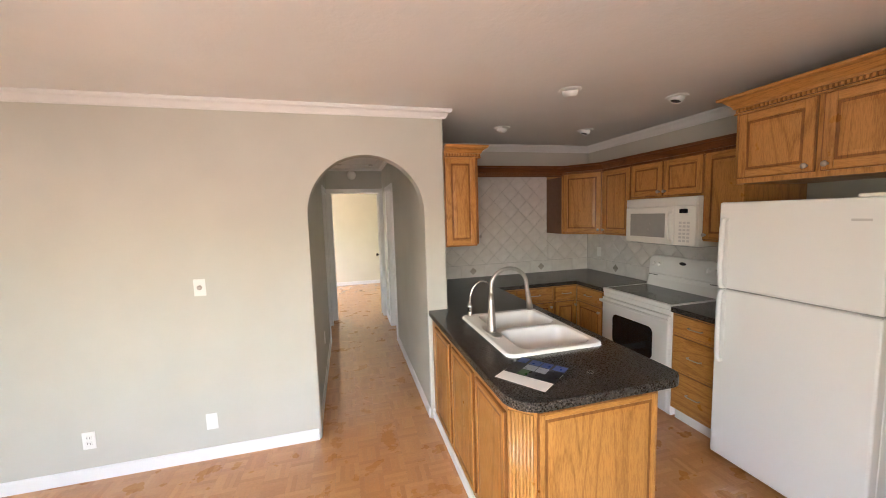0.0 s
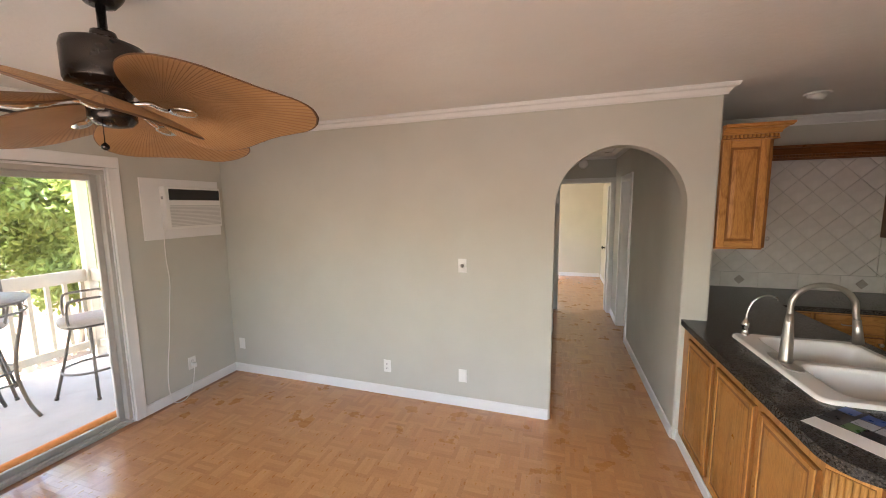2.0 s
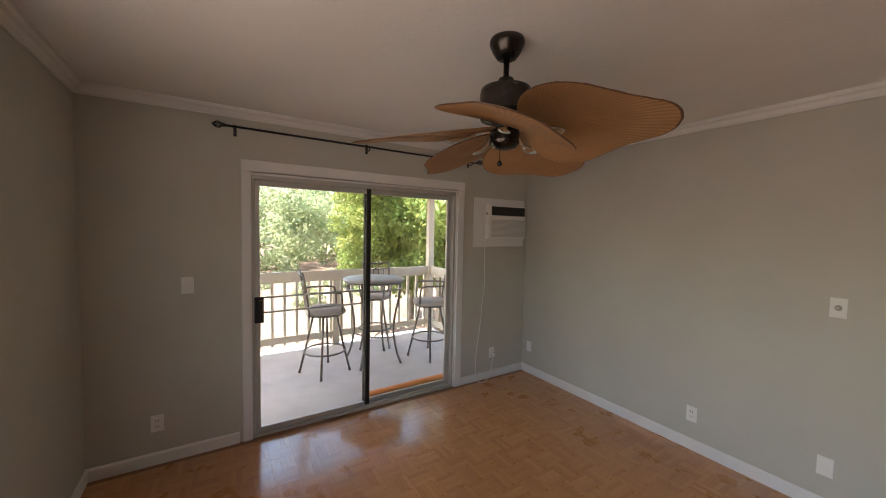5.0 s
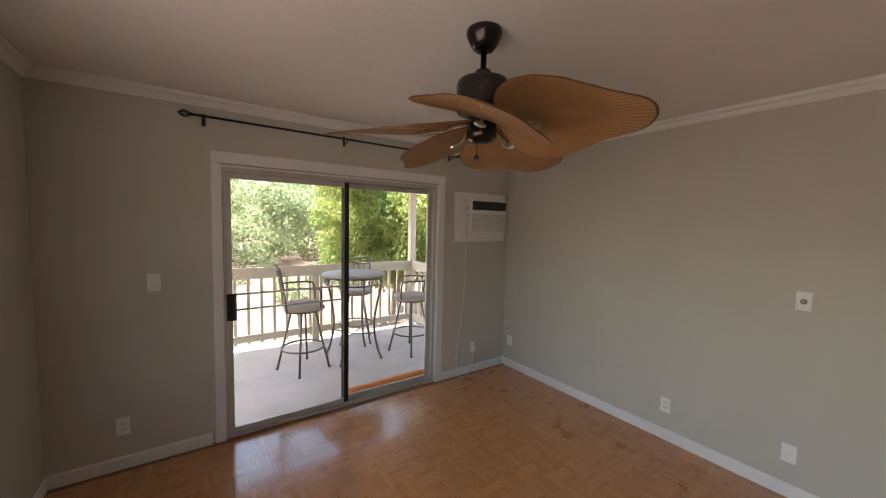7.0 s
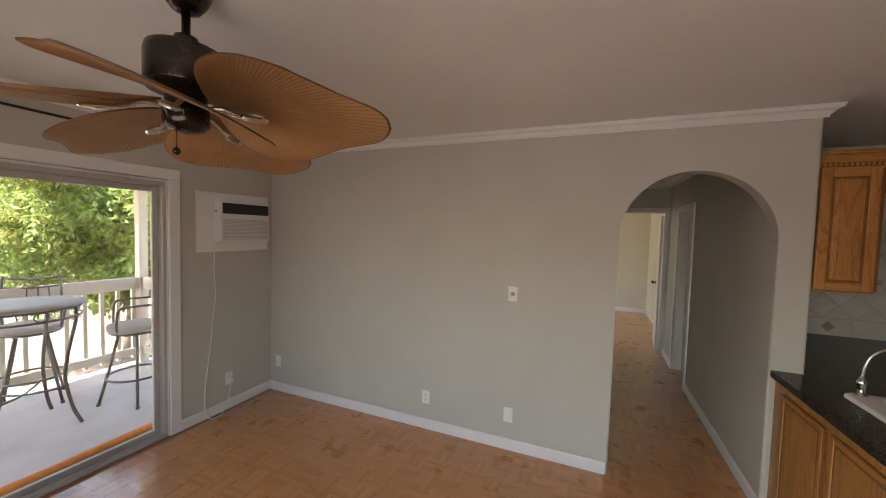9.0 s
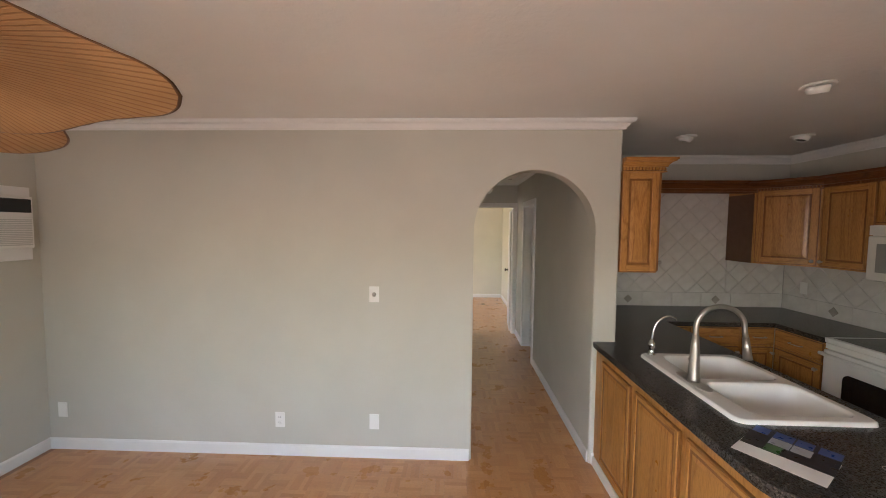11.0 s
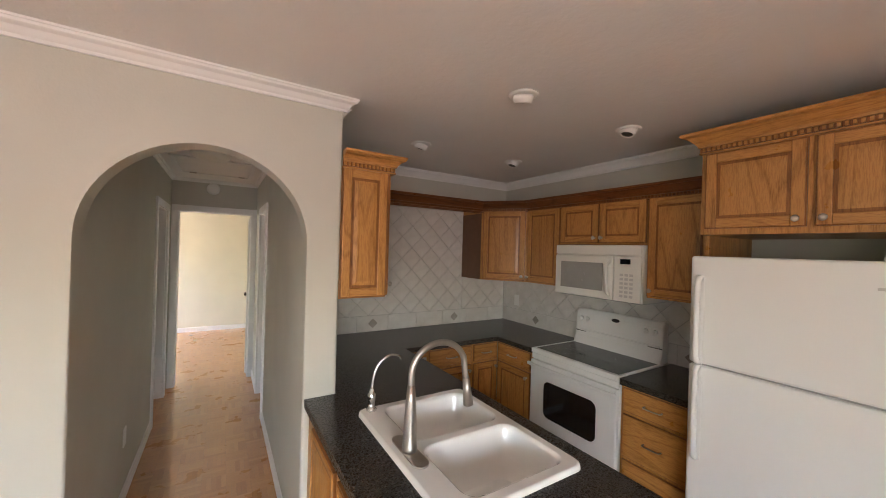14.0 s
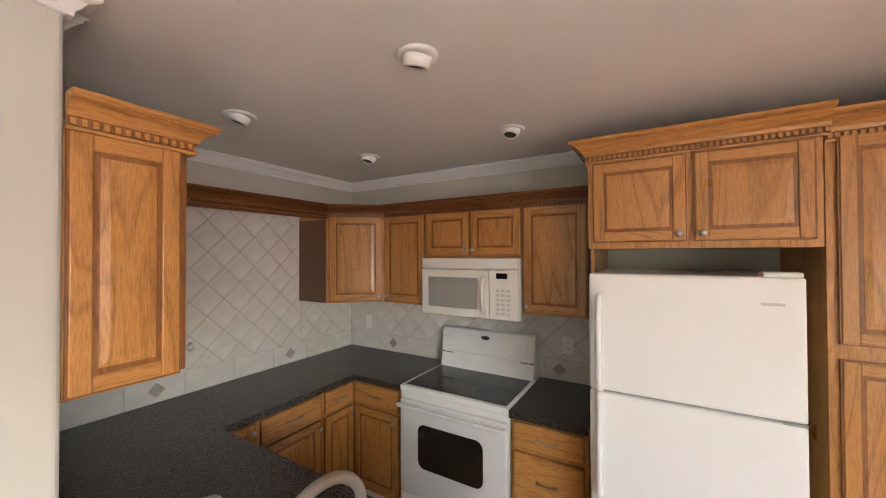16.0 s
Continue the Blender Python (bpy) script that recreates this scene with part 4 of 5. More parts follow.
    part(t, "badge", LOUVRE, lambda bm: box(bm, x0 - 0.0015, x0 + 0.001, y0 + 0.06, y0 + 0.13, top - 0.108, top - 0.097))


refrigerator()


def electric_range():
    y0, y1, xf = 2.489, 3.247, 2.857
    t = thing("electric_range", "white electric range with a black glass cooktop", "range", (3.15, 2.87, 0))

    def body(bm):
        box(bm, xf + 0.03, 3.46, y0 + 0.002, y1 - 0.002, 0.04, 0.885, 0.003)
        box(bm, xf + 0.06, 3.45, y0 + 0.02, y1 - 0.02, 0.0, 0.04)
    part(t, "body", ENAMEL, body)

    def top(bm):
        for a in ((xf, 3.40, y0, y0 + 0.022), (xf, 3.40, y1 - 0.022, y1), (xf, xf + 0.035, y0 + 0.022, y1 - 0.022), (3.37, 3.40, y0 + 0.022, y1 - 0.022)):
            box(bm, *a, 0.886, 0.922, 0.004, seg=2)
    part(t, "rim", ENAMEL, top)

    def glass(bm):
        box(bm, xf + 0.034, 3.371, y0 + 0.021, y1 - 0.021, 0.89, 0.9205)
    part(t, "cooktop", BLACK_GLASS, glass, "black ceramic glass")

    for cx, cy, r in ((3.02, 2.68, 0.1), (3.02, 3.06, 0.08), (3.25, 2.68, 0.075), (3.25, 3.06, 0.1)):
        part(t, "burner_ring", GREY, lambda bm: tube(bm, [(cx + r * math.cos(2 * math.pi * k / 40), cy + r * math.sin(2 * math.pi * k / 40), 0.9203) for k in range(40)], 0.0008, 4, closed=True))

    def guard(bm):
        plate_pts = [(3.36, 0.915), (3.40, 1.0), (3.405, 1.175), (3.425, 1.208), (3.47, 1.213), (3.47, 0.915)]
        a = [bm.verts.new((x, y0 + 0.008, z)) for x, z in plate_pts]
        b = [bm.verts.new((x, y1 - 0.008, z)) for x, z in plate_pts]
        n = len(a)
        fs = [bm.faces.new(a), bm.faces.new(b[::-1])] + [bm.faces.new((a[k], b[k], b[(k + 1) % n], a[(k + 1) % n])) for k in range(n)]
        bmesh.ops.bevel(bm, geom=list({e for f in fs for e in f.edges}), offset=0.006, segments=2, affect="EDGES")
    part(t, "backguard", ENAMEL, guard)

    for y in (3.185, 3.125, 2.625, 2.555):
        def knobs(bm):
            m = Matrix.Translation((3.405, y, 1.135))  @ Euler((0, -math.pi / 2, 0)).to_matrix().to_4x4()
            lathe(bm, [(0.019, 0), (0.018, 0.014), (0.014, 0.018)], seg=18, m=m)
            put(bm, m, box, -0.021, 0.021, -0.006, 0.006, 0.016, 0.03, 0.003)
        part(t, "knob", ENAMEL, knobs)
    part(t, "badge", BLACK, lambda bm: lathe(bm, [(0.03, 0), (0.03, 0.004), (0.024, 0.006)], m=Matrix.Translation((3.403, 2.868, 1.165)) @ Euler((0, -math.pi / 2, 0)).to_matrix().to_4x4() @ Matrix.Diagonal((0.5, 1.15, 1, 1))))
    part(t, "shelf_lip", ENAMEL, lambda bm: box(bm, 3.385, 3.41, y0 + 0.03, y1 - 0.03, 1.028, 1.04, 0.004, seg=2))
    for a, b in ((y0 + 0.012, y0 + 0.11), (y1 - 0.11, y1 - 0.012)):
        part(t, "slit", BLACK, lambda bm: box(bm, 3.392, 3.41, a, b, 1.022, 1.028))

    def door(bm):
        box(bm, xf - 0.01, xf + 0.03, y0 + 0.006, y1 - 0.006, 0.235, 0.835, 0.008, seg=2)
    d = part(t, "oven_door", ENAMEL, door)

    def window(bm):
        r = 0.05
        pts = arc(y1 - 0.15 - r, 0.70 - r, r, 0, 90) + arc(y0 + 0.15 + r, 0.70 - r, r, 90, 180) + arc(y0 + 0.15 + r, 0.42 + r, r, 180, 270) + arc(y1 - 0.15 - r, 0.42 + r, r, 270, 360)
        a = [bm.verts.new((xf - 0.0115, y, z)) for y, z in pts]
        b = [bm.verts.new((xf - 0.009, y, z)) for y, z in pts]
        bm.faces.new(a)
        for k in range(len(a)):
            bm.faces.new((a[k], a[(k + 1) % len(a)], b[(k + 1) % len(a)], b[k]))
    part(t, "oven_window", SMOKE, window, "dark oven window").parent = t

    def handle(bm):
        tube(bm, curve([(xf - 0.008, y1 - 0.02, 0.80), (xf - 0.045, y1 - 0.035, 0.806), (xf - 0.05, 2.868, 0.808), (xf - 0.045, y0 + 0.035, 0.806), (xf - 0.008, y0 + 0.02, 0.80)], 6), 0.013, 10)
    part(t, "handle", ENAMEL, handle)

    def vents(bm):
        for k in range(5):
            y = 2.72 + k * 0.075
            box(bm, xf + 0.018, xf + 0.031, y - 0.025, y + 0.025, 0.848, 0.866)
    part(t, "vent", BLACK, vents)
    part(t, "front_rail", ENAMEL, lambda bm: box(bm, xf + 0.004, xf + 0.029, y0 + 0.004, y1 - 0.004, 0.84, 0.884, 0.004))
    part(t, "drawer", ENAMEL, lambda bm: box(bm, xf - 0.006, xf + 0.03, y0 + 0.006, y1 - 0.006, 0.055, 0.225, 0.008, seg=2))


electric_range()


def microwave():
    y0, y1, x, z0, z1 = 2.508, 3.24, 3.105, 1.362, 1.768
    t = thing("microwave_oven", "cream over-the-range microwave with a grey window", "microwave", (3.3, 2.87, z0))
    part(t, "body", BISQUE, lambda bm: box(bm, x + 0.03, 3.49, y0, y1, z0, z1, 0.006, seg=2))
    part(t, "grille", BISQUE, lambda bm: [box(bm, x + 0.004, x + 0.03, y0 + 0.002, y1 - 0.002, z1 - 0.075, z1 - 0.002, 0.004)] and [box(bm, x + 0.0025, x + 0.004, y0 + 0.02, y1 - 0.02, z1 - 0.068 + 0.012 * k, z1 - 0.063 + 0.012 * k) for k in range(5)])
    part(t, "door", BISQUE, lambda bm: box(bm, x, x + 0.03, y0 + 0.205, y1 - 0.002, z0 + 0.004, z1 - 0.08, 0.008, seg=2))
    part(t, "window", GREY_GLASS, lambda bm: box(bm, x - 0.0015, x + 0.002, y0 + 0.285, y1 - 0.06, z0 + 0.062, z1 - 0.135, 0.001), "grey screened glass")
    part(t, "handle", BISQUE, lambda bm: tube(bm, curve([(x + 0.002, y0 + 0.235, z0 + 0.04), (x - 0.028, y0 + 0.235, z0 + 0.065), (x - 0.034, y0 + 0.235, z0 + 0.16), (x - 0.028, y0 + 0.235, z0 + 0.255), (x + 0.002, y0 + 0.235, z0 + 0.28)], 5), 0.011, 10))
    part(t, "control_panel", BISQUE, lambda bm: box(bm, x + 0.003, x + 0.03, y0 + 0.002, y0 + 0.2, z0 + 0.004, z1 - 0.08, 0.006, seg=2))
    part(t, "display", BLACK_GLASS, lambda bm: box(bm, x + 0.0015, x + 0.004, y0 + 0.075, y0 + 0.15, z1 - 0.135, z1 - 0.1))

    def keys(bm):
        for r in range(6):
            for c in range(3):
                box(bm, x + 0.0018, x + 0.0035, y0 + 0.055 + c * 0.036, y0 + 0.08 + c * 0.036, z0 + 0.035 + r * 0.03, z0 + 0.052 + r * 0.03)
    part(t, "keypad", LOUVRE, keys)
    part(t, "underside", GREY, lambda bm: box(bm, x + 0.05, 3.47, y0 + 0.02, y1 - 0.02, z0 - 0.006, z0 + 0.002))


microwave()


# ---- ceiling fan ----
def ceiling_fan():
    cx, cy = -1.245, 1.087
    t = thing("ceiling_fan", "dark bronze ceiling fan with five woven palm-leaf blades", "ceiling fan", (cx, cy, CEIL))

    part(t, "canopy", BRONZE, lambda bm: lathe(bm, [(0.074, -0.001), (0.077, -0.015), (0.074, -0.028), (0.06, -0.058), (0.042, -0.082), (0.024, -0.088)], (cx, cy, CEIL), 32))
    part(t, "downrod", BRONZE, lambda bm: lathe(bm, [(0.013, -0.085), (0.013, -0.165), (0.033, -0.168), (0.036, -0.18), (0.036, -0.2), (0.03, -0.205)], (cx, cy, CEIL), 24))
    part(t, "motor", BRONZE, lambda bm: lathe(bm, [(0.03, -0.2), (0.085, -0.205), (0.108, -0.215), (0.113, -0.235), (0.113, -0.33), (0.108, -0.345), (0.07, -0.352), (0.06, -0.36), (0.06, -0.40), (0.066, -0.404), (0.066, -0.45), (0.05, -0.468), (0.02, -0.475)], (cx, cy, CEIL), 40))

    zb = CEIL - 0.395
    # outline of half a leaf: distance from the stalk, half width
    half = [(0.0, 0.0), (-0.004, 0.07), (0.012, 0.155), (0.05, 0.222), (0.11, 0.266), (0.18, 0.278), (0.26, 0.256), (0.335, 0.21), (0.41, 0.162), (0.48, 0.128), (0.54, 0.098), (0.578, 0.055), (0.592, 0.0)]
    left = curve([(a, b, 0) for a, b in half], 4)
    edge = left + [Vector((p.x, -p.y, 0)) for p in left[-2:0:-1]]

    def leaf_mesh():
        bm = bmesh.new()
        layer = bm.loops.layers.float_color.new("rib")
        root = Vector((0.07, 0, 0))
        rows = (0.03, 0.3, 0.6, 0.85, 0.982, 1.0)
        n = len(edge)

        def lift(p):
            return 0.018 - 0.35 * (p.y * p.y) - 0.06 * max(0.0, p.x - 0.3) ** 2
        for side, dz in ((1, 0.003), (-1, -0.003)):
            rings = []
            for s in rows:
                ring = []
                for e in edge:
                    p = root.lerp(e, s)
                    ring.append(bm.verts.new((p.x, p.y, lift(p) + dz * (1 if s < 1 else 0.2))))
                rings.append(ring)
            for k in range(n):
                q = (k + 1) % n
                for i in range(len(rows) - 1):
                    vs = (rings[i][k], rings[i][q], rings[i + 1][q], rings[i + 1][k])
                    f = bm.faces.new(vs)
                    f.smooth = True
                    f.material_index = 1 if i == len(rows) - 2 else 0
                    angles = [math.atan2(edge[j].y, edge[j].x - root.x) / (2 * math.pi) + 0.5 for j in (k, q, q, k)]
                    if max(angles) - min(angles) > 0.5:
                        angles = [a + 1 if a < 0.5 else a for a in angles]
                    for loop, a in zip(f.loops, angles):
                        loop[layer] = (a, a, a, 1)
            bm.faces.new(rings[0])
        bmesh.ops.remove_doubles(bm, verts=bm.verts[:], dist=0.0013)
        bmesh.ops.recalc_face_normals(bm, faces=bm.faces[:])
        me = bpy.data.meshes.new("blade")
        bm.to_mesh(me)
        bm.free()
        me.materials.append(PALM)
        me.materials.append(PALM_RIM)
        return me

    def arm_mesh():
        bm = bmesh.new()
        tube(bm, curve([(0.055, 0, 0.0), (0.11, 0, 0.012), (0.15, 0, -0.004), (0.18, 0, -0.01)], 4), 0.009, 8)
        put(bm, Matrix.Translation((0.215, 0, -0.012)) @ Matrix.Diagonal((0.85, 0.5, 0.2, 1)), lambda b: bmesh.ops.create_uvsphere(b, u_segments=16, v_segments=8, radius=0.055))
        me = bpy.data.meshes.new("blade_arm")
        bm.to_mesh(me)
        bm.free()
        me.materials.append(CHROME)
        return me
    leaf, arm = leaf_mesh(), arm_mesh()
    for k in range(5):
        turn = Euler((0, 0, radians(-41.5 + 72 * k))).to_matrix().to_4x4()
        pitch = Euler((radians((-17, -20, -16, -15, -11)[k]), radians((11.5, 3, 10, 10, 9)[k]), 0)).to_matrix().to_4x4()
        b = new("blade", leaf)
        b.parent = t
        b.matrix_basis = Matrix.Translation((0, 0, zb - CEIL)) @ turn @ pitch @ Matrix.Translation((0.078, 0, 0.004))
        a = new("blade_arm", arm)
        a.parent = t
        a.matrix_basis = Matrix.Translation((0, 0, zb - CEIL)) @ turn @ pitch

    def chain(bm):
        x, y = cx + 0.03, cy - 0.05
        rod(bm, (x, y, CEIL - 0.45), (x, y, CEIL - 0.535), 0.0015, seg=6)
        lathe(bm, [(0.004, 0), (0.011, -0.008), (0.012, -0.016), (0.004, -0.024)], (x, y, CEIL - 0.535), 12)
    part(t, "pull_chain", BRONZE, chain)


ceiling_fan()


# ---- wall fittings ----
def outlet(name, label, m, kind):
    """A wall plate; x across, y up, z out of the wall."""
    t = thing(name, label, "outlet" if kind == "duplex" else "wall plate", group="wall plates")

    def face(bm):
        box(bm, -0.036, 0.036, -0.058, 0.058, 0, 0.006, 0.0025, seg=2)
    part(t, "plate", PLATE, face)
    if kind == "duplex":
        part(t, "socket", PLATE, lambda bm: [box(bm, -0.017, 0.017, s * 0.02 - 0.014, s * 0.02 + 0.014, 0.005, 0.0085, 0.003) for s in (-1, 1)])
        tagged(part(t, "slot", BLACK, lambda bm: [box(bm, x - 0.0015, x + 0.0015, s * 0.02 - 0.006, s * 0.02 + 0.006, 0.008, 0.0088) for s in (-1, 1) for x in (-0.007, 0.007)]), kind="stuff")
    elif kind == "toggle":
        part(t, "toggle", PLATE, lambda bm: box(bm, -0.005, 0.005, -0.004, 0.014, 0.004, 0.016, 0.002))
    elif kind == "dial":
        part(t, "dial", STEEL, lambda bm: lathe(bm, [(0.016, 0.006), (0.016, 0.012), (0.011, 0.014), (0.010, 0.024), (0.003, 0.025)], seg=18), "small metal dial")
    t.matrix_basis = m
    return t


def on_north(x, z):
    return facing((x, YN - 0.0005, z), (1, 0, 0), (0, -1, 0))


def on_west(y, z):
    return facing((XW + 0.0005, y, z), (0, 1, 0), (1, 0, 0))


outlet("fan_control", "white wall plate with a metal dial", on_north(-0.53, 1.235), "dial")
outlet("wall_outlet", "white duplex outlet on the wall", on_north(-1.246, 0.275), "duplex")
outlet("blank_plate", "blank white wall plate", on_north(-0.533, 0.277), "blank")
outlet("wall_outlet", "white duplex outlet near the corner", on_north(-2.94, 0.31), "blank")
outlet("light_switch", "white toggle light switch", on_west(-0.176, 1.221), "toggle")
outlet("wall_outlet", "white duplex outlet on the wall", on_west(-0.357, 0.286), "duplex")
cord_outlet = outlet("wall_outlet", "white duplex outlet with a plug in it", on_west(2.586, 0.285), "duplex")
outlet("wall_outlet", "white duplex outlet on the backsplash", facing((XE - 0.0105, 2.29, 1.165), (0, -1, 0), (-1, 0, 0)), "duplex")
outlet("wall_outlet", "white outlet plate on the backsplash", facing((XE - 0.0105, 4.10, 1.16), (0, -1, 0), (-1, 0, 0)), "blank")
outlet("light_switch", "white switch plate low in the passage", facing((HX0 + 0.0005, 4.2, 0.42), (0, 1, 0), (1, 0, 0)), "blank")


def air_conditioner():
    t = thing("air_conditioner", "white through-wall air conditioner in a painted panel", "air conditioner", (XW, 2.68, 1.5))
    part(t, "panel", TRIM, lambda bm: box(bm, XW + 0.0005, XW + 0.012, 2.292, 3.005, 1.468, 1.99, 0.002), "white painted board")
    x0, x1, y0, y1, z0, z1 = XW + 0.011, XW + 0.075, 2.44, 2.97, 1.555, 1.922
    part(t, "housing", PLATE, lambda bm: box(bm, x0, x1, y0, y1, z0, z1, 0.008, seg=2))
    part(t, "control_strip", BLACK, lambda bm: box(bm, x1 - 0.002, x1 + 0.003, y0 + 0.035, y1 - 0.012, z1 - 0.115, z1 - 0.02, 0.002), "black outlet vane")
    part(t, "vane", PLATE, lambda bm: [box(bm, x1, x1 + 0.006, y0 + 0.03, y1 - 0.008, z1 - 0.15, z1 - 0.118, 0.002)])
    part(t, "grille", LOUVRE, lambda bm: [box(bm, x1 - 0.002, x1 + 0.004, y0 + 0.035, y1 - 0.015, z0 + 0.022 + k * 0.0125, z0 + 0.030 + k * 0.0125) for k in range(15)], "pale louvred grille")
    part(t, "side_vent", GREY, lambda bm: box(bm, x0 + 0.02, x0 + 0.045, y0 - 0.002, y0 + 0.002, z1 - 0.11, z1 - 0.085))
    c = thing("power_cord", "white power cord hanging from the air conditioner", "cord", (XW, 2.44, 1.5))
    x = XW + 0.02
    pts = [(x + 0.02, 2.46, 1.575), (x, 2.443, 1.50), (x, 2.436, 1.30), (x, 2.448, 1.10), (x + 0.01, 2.42, 0.90), (x + 0.012, 2.39, 0.62), (x + 0.014, 2.345, 0.30), (x + 0.02, 2.34, 0.10), (x + 0.035, 2.37, 0.012), (x + 0.05, 2.45, 0.008), (x + 0.03, 2.53, 0.06), (x + 0.01, 2.575, 0.18), (x + 0.012, 2.584, 0.25)]
    part(c, "cable", PLATE, lambda bm: tube(bm, curve(pts, 6), 0.0042, 8))
    part(c, "plug", PLATE, lambda bm: box(bm, XW + 0.008, XW + 0.045, 2.572, 2.602, 0.245, 0.29, 0.005, seg=2))


air_conditioner()


def curtain_rod():
    t = thing("curtain_rod", "black iron curtain rod over the sliding door", "curtain rod", (XW, 1.15, 2.31))
    x, z = XW + 0.085, 2.335
    part(t, "pole", IRON, lambda bm: rod(bm, (x, 0.05, z), (x, 2.26, z - 0.012), 0.0085, seg=12))

    for y, s in ((0.05, -1), (2.26, 1)):
        def finials(bm):
            for k in range(4):
                a = math.pi * k / 4
                tube(bm, [(x + 0.022 * math.sin(math.pi * j / 10) * math.cos(a), y + s * 0.07 * j / 10, z + 0.022 * math.sin(math.pi * j / 10) * math.sin(a)) for j in range(11)], 0.003, 6)
                tube(bm, [(x - 0.022 * math.sin(math.pi * j / 10) * math.cos(a), y + s * 0.07 * j / 10, z - 0.022 * math.sin(math.pi * j / 10) * math.sin(a)) for j in range(11)], 0.003, 6)
            lathe(bm, [(0.011, -0.006), (0.012, 0), (0.011, 0.006)], m=Matrix.Translation((x, y, z)) @ Euler((math.pi / 2, 0, 0)).to_matrix().to_4x4(), seg=12)
        part(t, "finial", IRON, finials)
    for y in (0.12, 1.11, 2.2):
        def bracket(bm):
            box(bm, XW + 0.0005, XW + 0.005, y - 0.01, y + 0.01, z - 0.05, z + 0.03)
            tube(bm, curve([(XW + 0.003, y, z - 0.03), (x - 0.02, y, z - 0.032), (x, y, z - 0.012)], 4), 0.005, 6)
        part(t, "bracket", IRON, bracket)


curtain_rod()


def downlights():
    first = None
    for x, y in ((1.938, 2.462), (1.926, 3.512), (2.82, 3.49), (2.808, 2.442)):
        if first is None:
            t = thing("recessed_downlight", "white recessed eyeball downlight, unlit", "downlight", group="kitchen downlights")
            part(t, "trim", PLATE, lambda bm: lathe(bm, [(0.073, 0.0), (0.074, -0.004), (0.062, -0.010), (0.05, -0.008)], seg=36))
            tilt = Euler((radians(14), radians(-10), 0)).to_matrix().to_4x4()
            part(t, "eyeball", PLATE, lambda bm: lathe(bm, [(0.051, -0.002), (0.05, -0.02), (0.044, -0.038), (0.037, -0.042), (0.034, -0.034)], seg=30, m=tilt))
            part(t, "lamp", BLACK, lambda bm: lathe(bm, [(0.033, -0.03), (0.033, -0.035), (0.018, -0.038)], seg=24, m=tilt), "dark reflector lamp")
            t.matrix_basis = pose(x, y, CEIL)
            first = t
        else:
            copy_thing(first, pose(x, y, CEIL, 0, 0, 40 * x))


downlights()


def hall_fittings():
    t = thing("smoke_alarm", "round white smoke alarm on the passage wall", "smoke alarm", (0.578, HY, 2.345))
    m = Matrix.Translation((0.578, HY - 0.0005, 2.345)) @ Euler((math.pi / 2, 0, 0)).to_matrix().to_4x4()
    part(t, "case", PLATE, lambda bm: lathe(bm, [(0.068, 0), (0.07, 0.012), (0.06, 0.03), (0.045, 0.035), (0.02, 0.036)], m=m, seg=30))
    t = thing("ceiling_lamp", "shallow white glass ceiling lamp in the passage, unlit", "ceiling lamp", (0.593, 4.63, HALLC))
    part(t, "base", STEEL, lambda bm: lathe(bm, [(0.15, 0), (0.152, -0.012), (0.14, -0.02)], (0.593, 4.63, HALLC), 36))
    part(t, "shade", LENS, lambda bm: lathe(bm, [(0.142, -0.015), (0.148, -0.03), (0.13, -0.062), (0.09, -0.08), (0.03, -0.087)], (0.593, 4.63, HALLC), 36), "white glass")
    t = thing("attic_hatch", "white framed attic hatch in the passage ceiling", "hatch", (0.6, 5.4, HALLC))

    def frame_bars(bm):
        for a in ((0.27, 0.31, 4.98, 5.85), (0.91, 0.95, 4.98, 5.85), (0.31, 0.91, 4.98, 5.02), (0.31, 0.91, 5.81, 5.85)):
            box(bm, *a, HALLC - 0.014, HALLC + 0.001, 0.003)
    part(t, "frame", TRIM, frame_bars)
    part(t, "panel", CEILING, lambda bm: box(bm, 0.31, 0.91, 5.02, 5.81, HALLC - 0.005, HALLC + 0.001))
    for x in (0.4, 0.85):
        part(t, "catch", STEEL, lambda bm: box(bm, x - 0.03, x + 0.03, 5.795, 5.815, HALLC - 0.018, HALLC - 0.006, 0.003))


hall_fittings()


# ---- loose things on the worktop ----
def leaflets():
    z = 0.9145
    sheets = [("white paper sheet lying on the worktop", 1.245, 1.765, 0, 55, PAPER), ("glossy printed leaflet lying on the worktop", 1.315, 1.815, 0.0012, 53, INK[2])]
    for n, (label, x, y, dz, turn, base) in enumerate(sheets):
        t = thing("paper_sheet" if base is PAPER else "printed_leaflet", label, "paper", group="papers on the worktop")
        part(t, "sheet", base, lambda bm: box(bm, -0.125, 0.125, -0.1, 0.1, 0, 0.001))
        if base is not PAPER:
            rng = random.Random(4)
            for i in range(4):
                for j in range(3):
                    x0, y0 = -0.122 + i * 0.062, -0.097 + j * 0.065
                    k = 0 if j == 2 else rng.choice((1, 2, 2, 3, 4, 2, 2))
                    p = part(t, "picture", INK[k], lambda bm: box(bm, x0, x0 + rng.uniform(0.045, 0.06), y0, y0 + 0.06, 0.0009, 0.0013))
        t.matrix_basis = pose(x, y, z + dz, 0, 0, -turn)
    ringm = thing("wire_ring", "small bright wire ring on the worktop", "ring", (1.536, 1.705, 0.914))
    part(ringm, "wire", CHROME, lambda bm: tube(bm, [(1.536 + 0.014 * math.cos(a), 1.705 + 0.014 * math.sin(a), 0.9162) for a in np.linspace(0, 2 * math.pi, 20, endpoint=False)], 0.0018, 6, closed=True))


leaflets()


